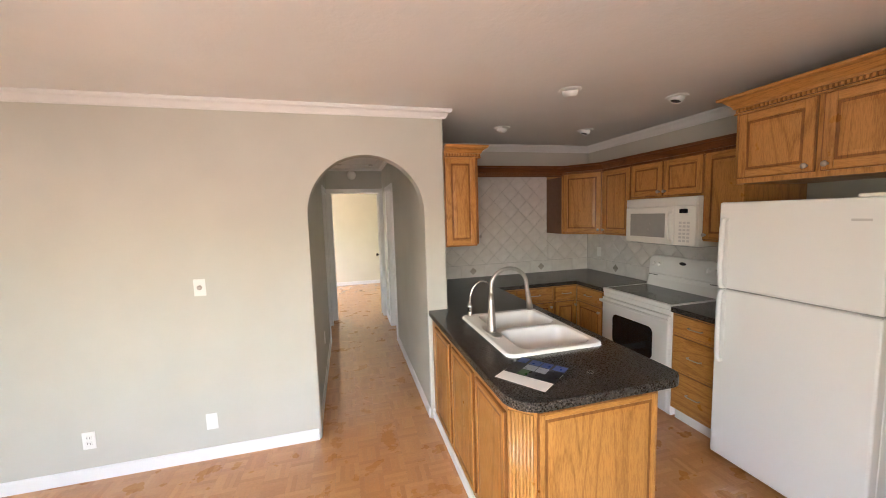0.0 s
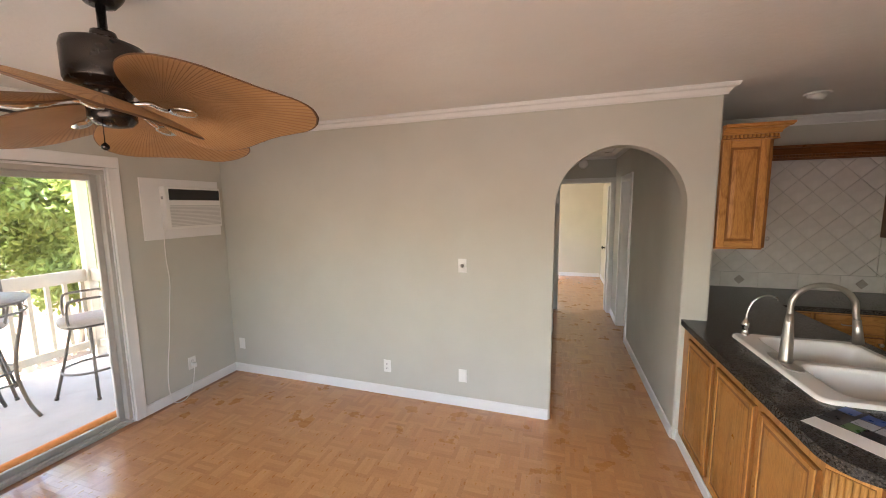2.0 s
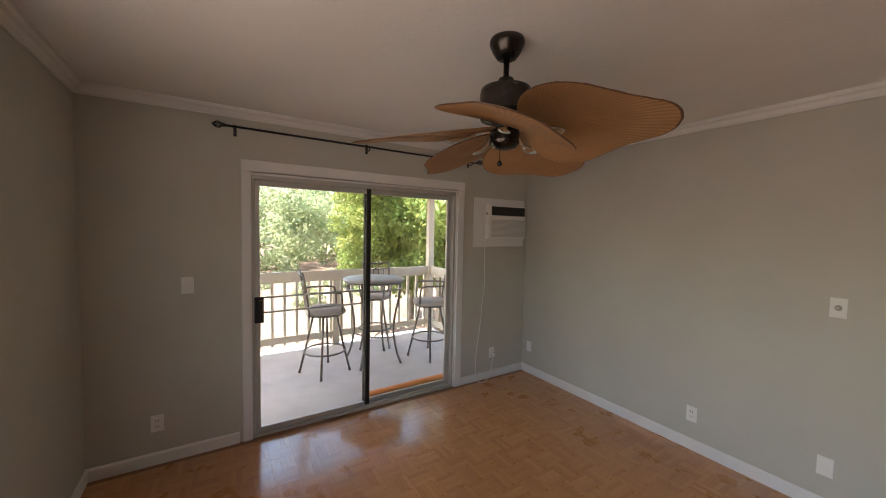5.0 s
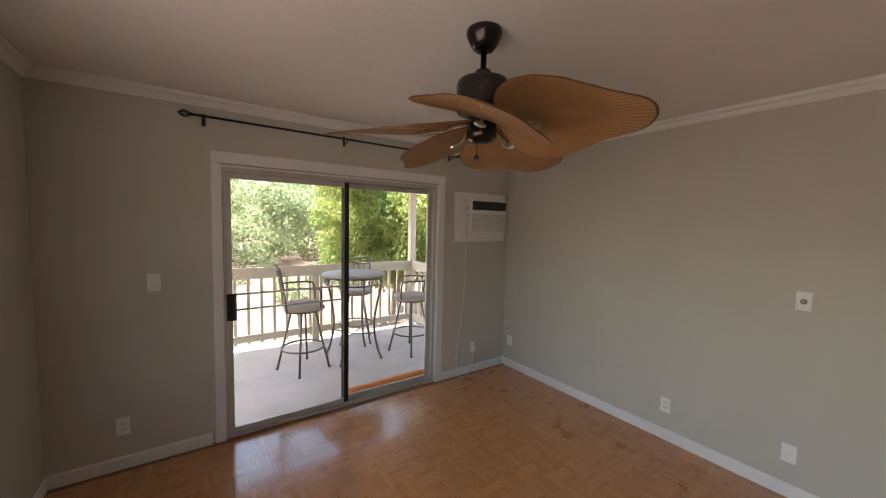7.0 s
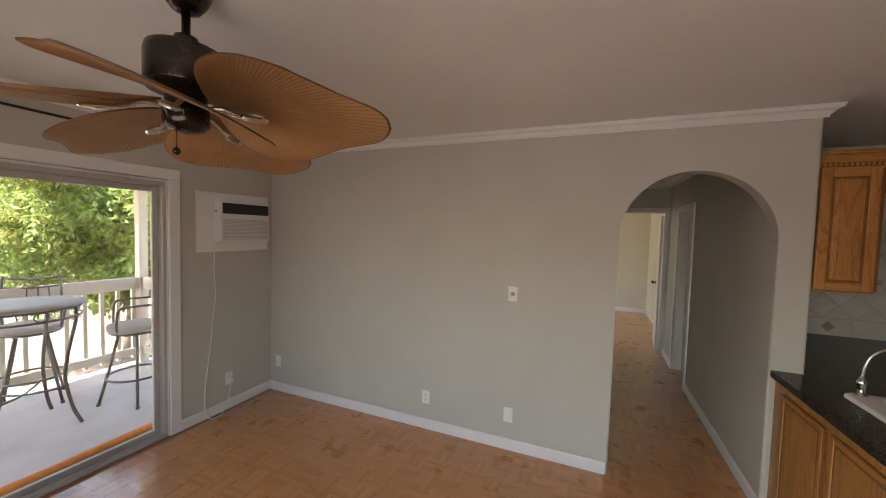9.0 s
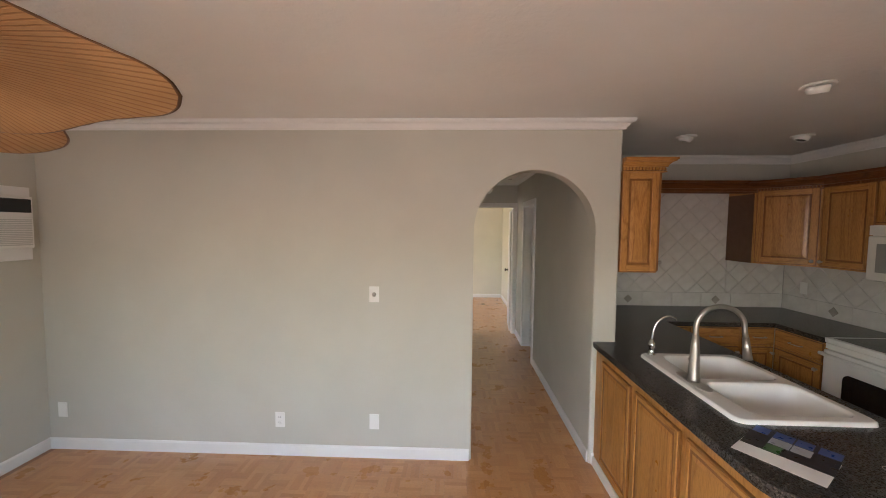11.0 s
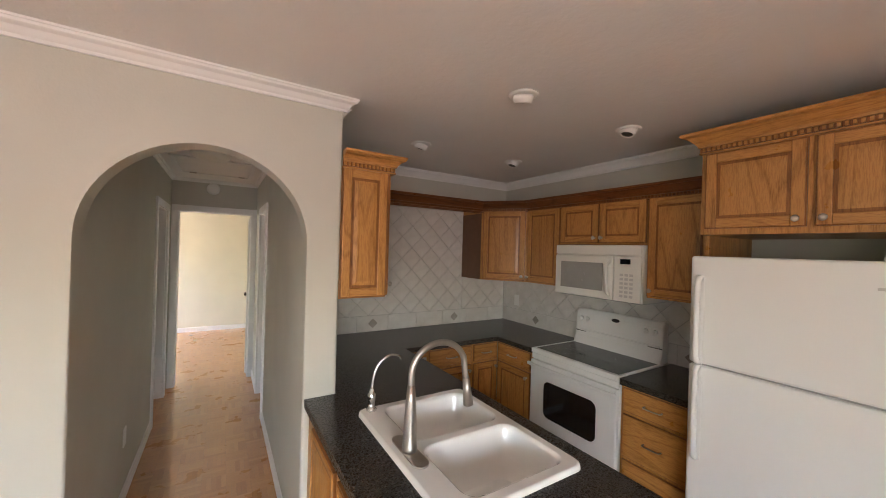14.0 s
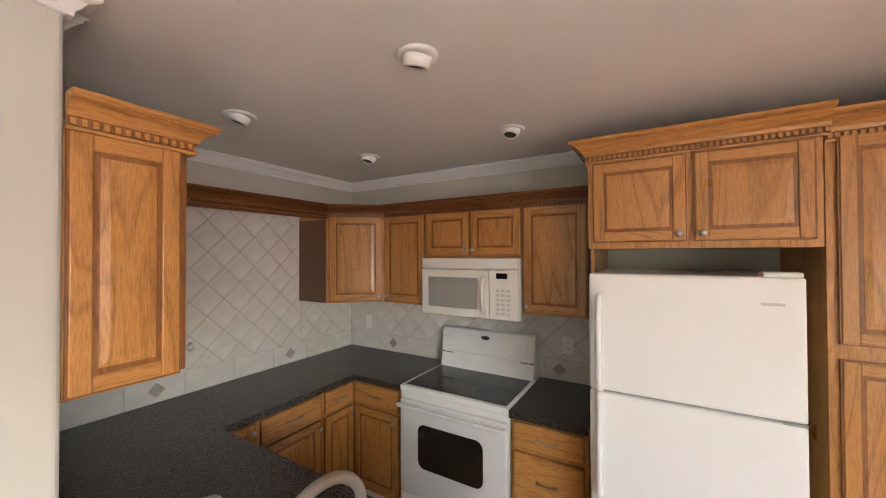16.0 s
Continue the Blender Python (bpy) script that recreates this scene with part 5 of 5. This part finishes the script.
# ---- balcony ----
DZ, BX, BY0, BY1 = -0.06, -5.2, -1.6, 3.02
setting("balcony_deck", DECK, boxes((BX - 0.12, XW - 0.12, BY0, BY1 + 0.12, DZ - 0.18, DZ)), "pale grey painted balcony deck", "deck")
setting("outer_wall", STUCCO, boxes((XW - 0.16, XW - 0.121, BY0, 0.2, -3.0, 2.76), (XW - 0.16, XW - 0.121, 2.095, 3.4, -3.0, 2.6), (XW - 0.16, XW - 0.121, 0.2, 2.095, 2.05, 2.6)), "tan stucco outside wall", "wall")


def balcony_roof():
    t = thing("balcony_roof", "stained timber balcony roof with open rafters", "roof", (-4.2, 1.0, 2.3))
    t["kind"] = "structure"

    def sheet(bm):
        a = [(XW - 0.16, 2.62), (-5.75, 2.27), (-5.75, 2.31), (XW - 0.16, 2.68)]
        p = [bm.verts.new((x, BY0 - 0.3, z)) for x, z in a]
        q = [bm.verts.new((x, BY1 + 0.5, z)) for x, z in a]
        bm.faces.new(p)
        bm.faces.new(q[::-1])
        for k in range(4):
            bm.faces.new((p[k], q[k], q[(k + 1) % 4], p[(k + 1) % 4]))
    part(t, "boarding", SOFFIT, sheet)
    part(t, "beam", SOFFIT, lambda bm: box(bm, BX - 0.05, BX + 0.05, BY0, BY1 + 0.4, 2.185, 2.315, 0.004))
    y = BY0 + 0.2
    while y < BY1 + 0.45:
        part(t, "rafter", SOFFIT, lambda bm: put(bm, Matrix.Translation((-4.45, y, 2.40)) @ Euler((0, radians(-7.9), 0)).to_matrix().to_4x4(), box, -1.25, 1.2, -0.02, 0.02, -0.045, 0.03))
        y += 0.6


balcony_roof()


def railing():
    t = thing("balcony_railing", "cream painted timber balcony railing with square balusters", "railing", (BX, 1.0, DZ))

    def top(bm):
        box(bm, BX - 0.02, BX + 0.02, BY0, BY1 - 0.05, 0.885, 1.03, 0.004)
        box(bm, BX + 0.05, XW - 0.18, BY1 - 0.02, BY1 + 0.02, 0.885, 1.03, 0.004)
    part(t, "top_rail", RAIL, top)

    def low(bm):
        box(bm, BX - 0.02, BX + 0.02, BY0, BY1 - 0.05, 0.06, 0.15, 0.004)
        box(bm, BX + 0.05, XW - 0.18, BY1 - 0.02, BY1 + 0.02, 0.06, 0.15, 0.004)
    part(t, "bottom_rail", RAIL, low)
    for y in (BY1, 1.45, BY0 + 0.05):
        high = 2.185 if y == BY1 else 0.885
        part(t, "post", RAIL, lambda bm: box(bm, BX - 0.048, BX + 0.048, y - 0.048, y + 0.048, DZ, high, 0.004))
    bm = bmesh.new()
    box(bm, -0.018, 0.018, -0.018, 0.018, 0.02, 0.884, 0.002)
    me = made("baluster", bm, RAIL).data
    bpy.data.objects.remove(bpy.data.objects["baluster"])
    spots = [(BX - 0.038, BY0 + 0.2 + k * 0.155) for k in range(29)] + [(BX + 0.2 + k * 0.155, BY1 + 0.038) for k in range(12)]
    for x, y in spots:
        b = new("baluster", me)
        b.parent, b.location = t, (x - BX, y - 1.0, -DZ)


railing()


def bar_stool(m, swivel=0.0):
    """Legs stand as m says; seat, back and arms turn on them by swivel."""
    t = thing("bar_stool", "pewter metal bar stool with an oatmeal cushion and arms", "bar stool", group="bar stools on the balcony")
    seat = 0.735

    def legs(bm, k):
        a = math.pi / 4 + k * math.pi / 2
        tube(bm, [(0.13 * math.cos(a), 0.13 * math.sin(a), seat - 0.05), (0.2 * math.cos(a), 0.2 * math.sin(a), 0.36), (0.285 * math.cos(a), 0.285 * math.sin(a), 0.006)], 0.0125, 8)
        rod(bm, (0.285 * math.cos(a), 0.285 * math.sin(a), 0), (0.284 * math.cos(a), 0.284 * math.sin(a), 0.025), 0.017, seg=8)
    for k in range(4):
        part(t, "leg", PEWTER, lambda bm: legs(bm, k))
    part(t, "foot_ring", PEWTER, lambda bm: tube(bm, [(0.232 * math.cos(a), 0.232 * math.sin(a), 0.26) for a in np.linspace(0, 2 * math.pi, 32, endpoint=False)], 0.011, 8, closed=True))

    def cushion(bm):
        rows = [(0.19, 0.0), (0.215, 0.008), (0.225, 0.028), (0.215, 0.05), (0.17, 0.066), (0.08, 0.072)]
        rings = []
        for r, z in rows:
            ring = []
            for k in range(32):
                a = 2 * math.pi * k / 32
                s = (abs(math.cos(a)) ** 4 + abs(math.sin(a)) ** 4) ** -0.25
                ring.append(bm.verts.new((r * s * math.cos(a), r * s * math.sin(a), seat - 0.03 + z)))
            rings.append(ring)
        for p, q in zip(rings, rings[1:]):
            for k in range(32):
                bm.faces.new((p[k], p[(k + 1) % 32], q[(k + 1) % 32], q[k])).smooth = True
        bm.faces.new(rings[0][::-1])
        bm.faces.new(rings[-1]).smooth = True
    part(t, "seat", CUSHION, cushion, "oatmeal fabric cushion")
    part(t, "seat_frame", PEWTER, lambda bm: lathe(bm, [(0.17, seat - 0.055), (0.2, seat - 0.05), (0.2, seat - 0.03)], seg=24))

    def back(bm):
        # the stool faces +y; the back leans away from it
        for s in (-1, 1):
            tube(bm, curve([(s * 0.19, -0.19, seat - 0.03), (s * 0.2, -0.215, seat + 0.15), (s * 0.195, -0.25, seat + 0.40), (s * 0.19, -0.27, seat + 0.47)], 4), 0.0115, 8)
        tube(bm, curve([(-0.19, -0.266, seat + 0.45), (0, -0.285, seat + 0.43), (0.19, -0.266, seat + 0.45)], 5), 0.0105, 8)
        tube(bm, curve([(-0.195, -0.252, seat + 0.36), (0, -0.262, seat + 0.345), (0.195, -0.252, seat + 0.36)], 5), 0.008, 8)
        for x in (-0.12, -0.04, 0.04, 0.12):
            tube(bm, curve([(x * 0.8, -0.2, seat + 0.0), (x, -0.225, seat + 0.18), (x * 0.9, -0.257, seat + 0.35)], 4), 0.006, 6)
        tube(bm, [(0.055 * math.cos(a), -0.268, seat + 0.395 + 0.036 * math.sin(a)) for a in np.linspace(0, 2 * math.pi, 20, endpoint=False)], 0.005, 6, closed=True)
    part(t, "backrest", PEWTER, back)

    def arms(bm, s):
        tube(bm, curve([(s * 0.2, -0.225, seat + 0.235), (s * 0.24, -0.1, seat + 0.24), (s * 0.245, 0.1, seat + 0.235), (s * 0.235, 0.15, seat + 0.2), (s * 0.21, 0.16, seat + 0.06), (s * 0.19, 0.15, seat - 0.02)], 4), 0.0115, 8)
    for s in (-1, 1):
        part(t, "armrest", PEWTER, lambda bm: arms(bm, s))
    for ob in t.children:
        if ob.name.split(".")[0] in ("seat", "backrest", "armrest"):
            ob.rotation_euler = (0, 0, radians(swivel))
    t.matrix_basis = m
    return t


bar_stool(pose(-4.27, 1.066, DZ, 0, 0, 23), -29)
bar_stool(pose(-4.15, 2.42, DZ, 0, 0, 18), 140)
bar_stool(pose(-4.92, 1.95, DZ, 0, 0, -112))



def bistro_table():
    cx, cy = -4.32, 1.69
    t = thing("bistro_table", "tall round bistro table with a stone top and metal legs", "table", (cx, cy, DZ))
    part(t, "top", STONE, lambda bm: lathe(bm, [(0.37, 1.045), (0.385, 1.05), (0.388, 1.06), (0.38, 1.07), (0.2, 1.071)], (cx, cy, DZ), 48), "pale stone top")
    part(t, "apron", PEWTER, lambda bm: [tube(bm, [(cx + 0.36 * math.cos(a), cy + 0.36 * math.sin(a), DZ + z) for a in np.linspace(0, 2 * math.pi, 40, endpoint=False)], 0.009, 6, closed=True) for z in (1.035, 0.955)])
    for k in range(4):
        a = math.pi / 4 + k * math.pi / 2

        def leg(bm):
            c, s = math.cos(a), math.sin(a)
            pts = [(r * c + cx, r * s + cy, DZ + z) for r, z in ((0.35, 1.03), (0.345, 0.9), (0.285, 0.6), (0.27, 0.4), (0.315, 0.15), (0.375, 0.006))]
            tube(bm, curve(pts, 4), 0.014, 8)
        part(t, "leg", PEWTER, leg)

        def scroll(bm):
            b = a + math.pi / 4
            u = Vector((-math.sin(b), math.cos(b), 0))
            c = Vector((cx + 0.355 * math.cos(b), cy + 0.355 * math.sin(b), DZ + 0.995))
            tube(bm, [c + u * 0.045 * math.cos(q) + Vector((0, 0, 0.034 * math.sin(q))) for q in np.linspace(0, 2 * math.pi, 18, endpoint=False)], 0.005, 6, closed=True)
        part(t, "scroll", PEWTER, scroll)
    part(t, "stretcher", PEWTER, lambda bm: [tube(bm, curve([(cx - 0.27 * math.cos(b), cy - 0.27 * math.sin(b), DZ + 0.33), (cx, cy, DZ + 0.3), (cx + 0.27 * math.cos(b), cy + 0.27 * math.sin(b), DZ + 0.33)], 5), 0.009, 6) for b in (math.pi / 4, 3 * math.pi / 4)])


bistro_table()


setting("door_sill", DECK, boxes((XW - 0.235, XW - 0.1205, 0.206, 2.089, DZ, -0.005), bevel=0.004), "pale grey door sill", "sill")


def foam_roll():
    t = thing("foam_noodle", "faded orange foam noodle lying along the door track", "foam noodle", (XW - 0.2, 1.6, 0))
    pts = [(XW - 0.305, 1.25, DZ + 0.036), (XW - 0.31, 1.55, DZ + 0.036), (XW - 0.32, 1.85, DZ + 0.036), (XW - 0.325, 2.17, DZ + 0.036)]
    part(t, "roll", FOAM, lambda bm: tube(bm, curve(pts, 6), 0.035, 14))
    part(t, "strip", FOAM_PALE, lambda bm: tube(bm, curve([(x + 0.036, y, z - 0.02) for x, y, z in pts], 6), 0.014, 10), "sun-bleached yellow strip")


foam_roll()

def guard_bars():
    t = thing("guard_bar_pair", "two grey metal guard bars outside the sliding door", "guard bars", (XW - 0.125, 0.7, 1.0))
    for z in (0.955, 1.075):
        part(t, "bar", ALU, lambda bm: rod(bm, (XW - 0.105, 0.225, z), (XW - 0.105, 1.12, z), 0.008, seg=10))


guard_bars()


# ---- land and trees outside ----
def terrain(bm):
    n = 60
    grid = {}
    for i in range(n + 1):
        for j in range(n + 1):
            x, y = -5.6 - 400 * (i / n) ** 2, (j / n - 0.5) * 800
            rise = max(0.0, -x - 45) * 0.06
            grid[i, j] = bm.verts.new((x, y, -3.0 + rise + 0.35 * noise.noise((x * 0.12, y * 0.12, 0)) * min(1, max(0, (-x - 8) / 6))))
    for i in range(n):
        for j in range(n):
            bm.faces.new((grid[i, j], grid[i + 1, j], grid[i + 1, j + 1], grid[i, j + 1])).smooth = True


setting("ground", GROUND, terrain, "dry pale earth with patchy grass", "ground")
# unseen slab added only to keep sun out of the south opening
setting("eave", SOFFIT, boxes((-2.2, 2.8, -2.4, YS - 0.121, 2.42, 2.5)), "unseen slab added to block sun at the south opening", "roof")
setting("ground_apron", GROUND, boxes((-5.6, 60, -400, 400, -3.3, -3.0)), "dry earth round the house", "ground")


def leaf_cloud(name, mat, blobs, count, size, slim, seed, parent=None):
    """Many small bent leaves scattered over uneven lumps."""
    rng = np.random.default_rng(seed)
    weights = np.array([b[3] ** 2 for b in blobs])
    pick = rng.choice(len(blobs), count, p=weights / weights.sum())
    centre = np.array([b[:3] for b in blobs])[pick]
    radius = np.array([b[3] for b in blobs])[pick]
    d = rng.normal(size=(count, 3))
    d /= np.linalg.norm(d, axis=1, keepdims=True)
    r = radius * (0.62 + 0.48 * rng.random(count) ** 0.7)
    p = centre + d * r[:, None] * np.array([1, 1, 0.85])
    u = rng.normal(size=(count, 3)) + np.array([0, 0, -0.5])
    u /= np.linalg.norm(u, axis=1, keepdims=True)
    v = np.cross(u, d + rng.normal(size=(count, 3)) * 0.5)
    v /= np.linalg.norm(v, axis=1, keepdims=True) + 1e-9
    w = np.cross(u, v)
    s = size * (0.6 + 0.8 * rng.random(count))[:, None]
    verts = np.stack([p, p + u * s * 0.5 + v * s * slim + w * s * 0.12, p + u * s, p + u * s * 0.5 - v * s * slim + w * s * 0.12], 1).reshape(-1, 3)
    idx = np.arange(count)[:, None] * 4
    faces = np.concatenate([idx + [0, 1, 2], idx + [0, 2, 3]], 0)
    me = bpy.data.meshes.new(name)
    me.from_pydata(verts.tolist(), [], faces.tolist())
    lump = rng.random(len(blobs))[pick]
    # tone varies by leaf and lump, and rises towards each lump's top
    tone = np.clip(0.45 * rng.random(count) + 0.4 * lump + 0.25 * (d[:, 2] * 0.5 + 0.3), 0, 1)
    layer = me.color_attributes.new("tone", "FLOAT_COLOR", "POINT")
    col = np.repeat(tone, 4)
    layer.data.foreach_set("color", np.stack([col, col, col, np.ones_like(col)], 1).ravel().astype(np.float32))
    me.materials.append(mat)
    ob = new(name, me)
    if parent is not None:
        ob.parent = parent
    ob["kind"] = "stuff"
    return ob


def broad_tree(x, y, base, high, spread, seed, count):
    rng = random.Random(seed)
    t = thing("broadleaf_tree", "broad-leaved tree with dense yellow-green foliage", "tree", (x, y, base), "trees by the balcony")
    blobs = []
    tips = []

    def wood(bm):
        tube(bm, curve([(x, y, base), (x + 0.1, y + 0.1, base + high * 0.25), (x - 0.05, y + 0.2, base + high * 0.45)], 4), 0.2, 10, radii=[0.22 - 0.1 * k / 8 for k in range(9)])
        for k in range(11):
            a = 2 * math.pi * k / 11 + rng.uniform(-0.3, 0.3)
            r, z = spread * rng.uniform(0.45, 0.95), base + high * rng.uniform(0.45, 0.95)
            tip = (x + r * math.cos(a), y + r * math.sin(a), z)
            tips.append(tip)
            mid = (x + 0.4 * r * math.cos(a), y + 0.4 * r * math.sin(a), base + high * 0.42 + 0.45 * (z - base - high * 0.42))
            pts = curve([(x, y + 0.15, base + high * rng.uniform(0.28, 0.42)), mid, tip], 4)
            tube(bm, pts, 0.05, 7, radii=[0.085 - 0.07 * j / (len(pts) - 1) for j in range(len(pts))])
    part(t, "trunk", BARK, wood)
    for tip in tips:
        for k in range(4):
            blobs.append((tip[0] - x + rng.gauss(0, spread * 0.17), tip[1] - y + rng.gauss(0, spread * 0.17), tip[2] - base + rng.gauss(0, high * 0.07), rng.uniform(0.45, 0.95)))
    for k in range(16):
        a, r = rng.uniform(0, 2 * math.pi), spread * rng.uniform(0.2, 0.9)
        blobs.append((r * math.cos(a), r * math.sin(a), high * rng.uniform(0.3, 0.65), rng.uniform(0.5, 0.9)))
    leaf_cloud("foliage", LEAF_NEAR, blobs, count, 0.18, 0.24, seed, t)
    return t


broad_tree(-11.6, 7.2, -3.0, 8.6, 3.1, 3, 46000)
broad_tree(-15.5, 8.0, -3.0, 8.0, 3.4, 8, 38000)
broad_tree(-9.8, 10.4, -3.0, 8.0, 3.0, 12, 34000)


def far_woods():
    rng = random.Random(21)
    blobs = []
    for k in range(620):
        x, y = -rng.uniform(34, 62), rng.uniform(-26, 70)
        g = -3.0 + max(0.0, -x - 45) * 0.06
        h = rng.uniform(0.3, 12.3) * (0.7 + 0.35 * noise.noise((x * 0.06, y * 0.06, 3.0)))
        blobs.append((x, y, g + h + 0.4, rng.uniform(0.9, 2.0)))
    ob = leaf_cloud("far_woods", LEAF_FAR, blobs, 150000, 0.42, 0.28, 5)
    tagged(ob, "grey-green woods on the far slope, paled by painted haze", "woods")
    scrub = [(-rng.uniform(22, 36), rng.uniform(-16, 40), -2.75, rng.uniform(0.4, 0.9)) for k in range(70)]
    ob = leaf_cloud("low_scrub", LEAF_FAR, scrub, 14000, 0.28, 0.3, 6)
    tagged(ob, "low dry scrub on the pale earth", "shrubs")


far_woods()


# ---- tiles of the backsplash ----
def clipped(poly, x0, x1, z0, z1):
    for axis, limit, keep in ((0, x0, 1), (0, x1, -1), (1, z0, 1), (1, z1, -1)):
        out = []
        for p, q in zip(poly, poly[1:] + poly[:1]):
            a, b = keep * (p[axis] - limit), keep * (q[axis] - limit)
            if a >= 0:
                out.append(p)
            if (a >= 0) != (b >= 0):
                s = a / (a - b)
                out.append((p[0] + s * (q[0] - p[0]), p[1] + s * (q[1] - p[1])))
        poly = out
        if len(poly) < 3:
            return []
    return poly


def area(poly):
    return abs(sum(p[0] * q[1] - q[0] * p[1] for p, q in zip(poly, poly[1:] + poly[:1]))) / 2


def tile(name, wall, m, poly, mat, thick=0.008, shared={}):
    """One glazed tile with eased edges, laid over the wall by m."""
    cx, cz = sum(p[0] for p in poly) / len(poly), sum(p[1] for p in poly) / len(poly)
    key = (mat.name, thick, tuple((round(p[0] - cx, 4), round(p[1] - cz, 4)) for p in poly))
    if key not in shared:
        bm = bmesh.new()
        low = [bm.verts.new((p[0] - cx, p[1] - cz, 0)) for p in poly]
        mid = [bm.verts.new((p[0] - cx, p[1] - cz, thick - 0.0015)) for p in poly]
        top = []
        for p in poly:
            d = Vector((cx - p[0], cz - p[1]))
            e = d.normalized() * 0.0022
            top.append(bm.verts.new((p[0] - cx + e.x, p[1] - cz + e.y, thick)))
        n = len(poly)
        bm.faces.new(top)
        for a, b in ((low, mid), (mid, top)):
            for k in range(n):
                bm.faces.new((a[k], a[(k + 1) % n], b[(k + 1) % n], b[k]))
        bmesh.ops.recalc_face_normals(bm, faces=bm.faces[:])
        me = bpy.data.meshes.new(name)
        bm.to_mesh(me)
        bm.free()
        me.materials.append(mat)
        shared[key] = me
    ob = new(name, shared[key])
    ob.parent = wall
    ob.matrix_basis = m @ Matrix.Translation((cx, cz, 0))


def backsplash(wall, m, u0, u1, joint, accents, tall):
    """Border row and diagonal tiles; u runs along the wall; tall gives (u0, u1, top) fields."""
    z0, zb, g = 0.916, 1.062, 0.0018
    k0 = math.floor((u0 - joint) / 0.304)
    u = joint + k0 * 0.304
    while u < u1:
        poly = clipped([(u + g, z0), (u + 0.304 - g, z0), (u + 0.304 - g, zb - g), (u + g, zb - g)], u0, u1, z0, zb)
        if len(poly) > 2 and area(poly) > 1e-4:
            tile("border_tile", wall, m, poly, TILE, 0.0075)
        u += 0.304
    for a in accents:
        c, h = (z0 + zb) / 2, 0.045
        tile("accent_tile", wall, m, [(a - h, c), (a, c - h), (a + h, c), (a, c + h)], ACCENT, 0.0115)
    d = 0.152 * math.sqrt(2) / 2
    e = d - g * 1.4
    for a, b, top in tall:
        for i in range(int((a - joint) / d) - 3, int((b - joint) / d) + 4):
            for j in range(-1, int((top - zb) / d) + 2):
                if (i + j) % 2:
                    continue
                cu, cz = joint + i * d, zb + j * d
                poly = clipped([(cu - e, cz), (cu, cz - e), (cu + e, cz), (cu, cz + e)], a + g, b - g, zb + g, top)
                if len(poly) > 2 and area(poly) > 2e-4:
                    tile("wall_tile", wall, m, poly, TILE)


wall_k, wall_e = bpy.data.objects["wall_kitchen"], bpy.data.objects["wall_east"]
setting("grout_kitchen", GROUT, boxes((XEND + 0.004, XE - 0.004, YK - 0.004, YK + 0.001, 0.915, 2.10)), "grey grout between the tiles", "grout")
setting("grout_east", GROUT, boxes((XE - 0.004, XE + 0.001, 2.08, YK - 0.005, 0.915, 1.45)), "grey grout between the tiles", "grout")
backsplash(wall_k, facing((0, YK - 0.003, 0), (1, 0, 0), (0, -1, 0)), XEND + 0.004, XE - 0.012, 1.746, (1.898, 2.808), ((XEND + 0.004, 2.9, 2.10), (2.9, XE - 0.012, 1.42)))
backsplash(wall_e, facing((XE - 0.003, 0, 0), (0, -1, 0), (-1, 0, 0)), -(YK - 0.012), -2.08, -3.965, (-3.813, -2.349), ((-(YK - 0.012), -2.08, 1.44),))

lay_parquet()
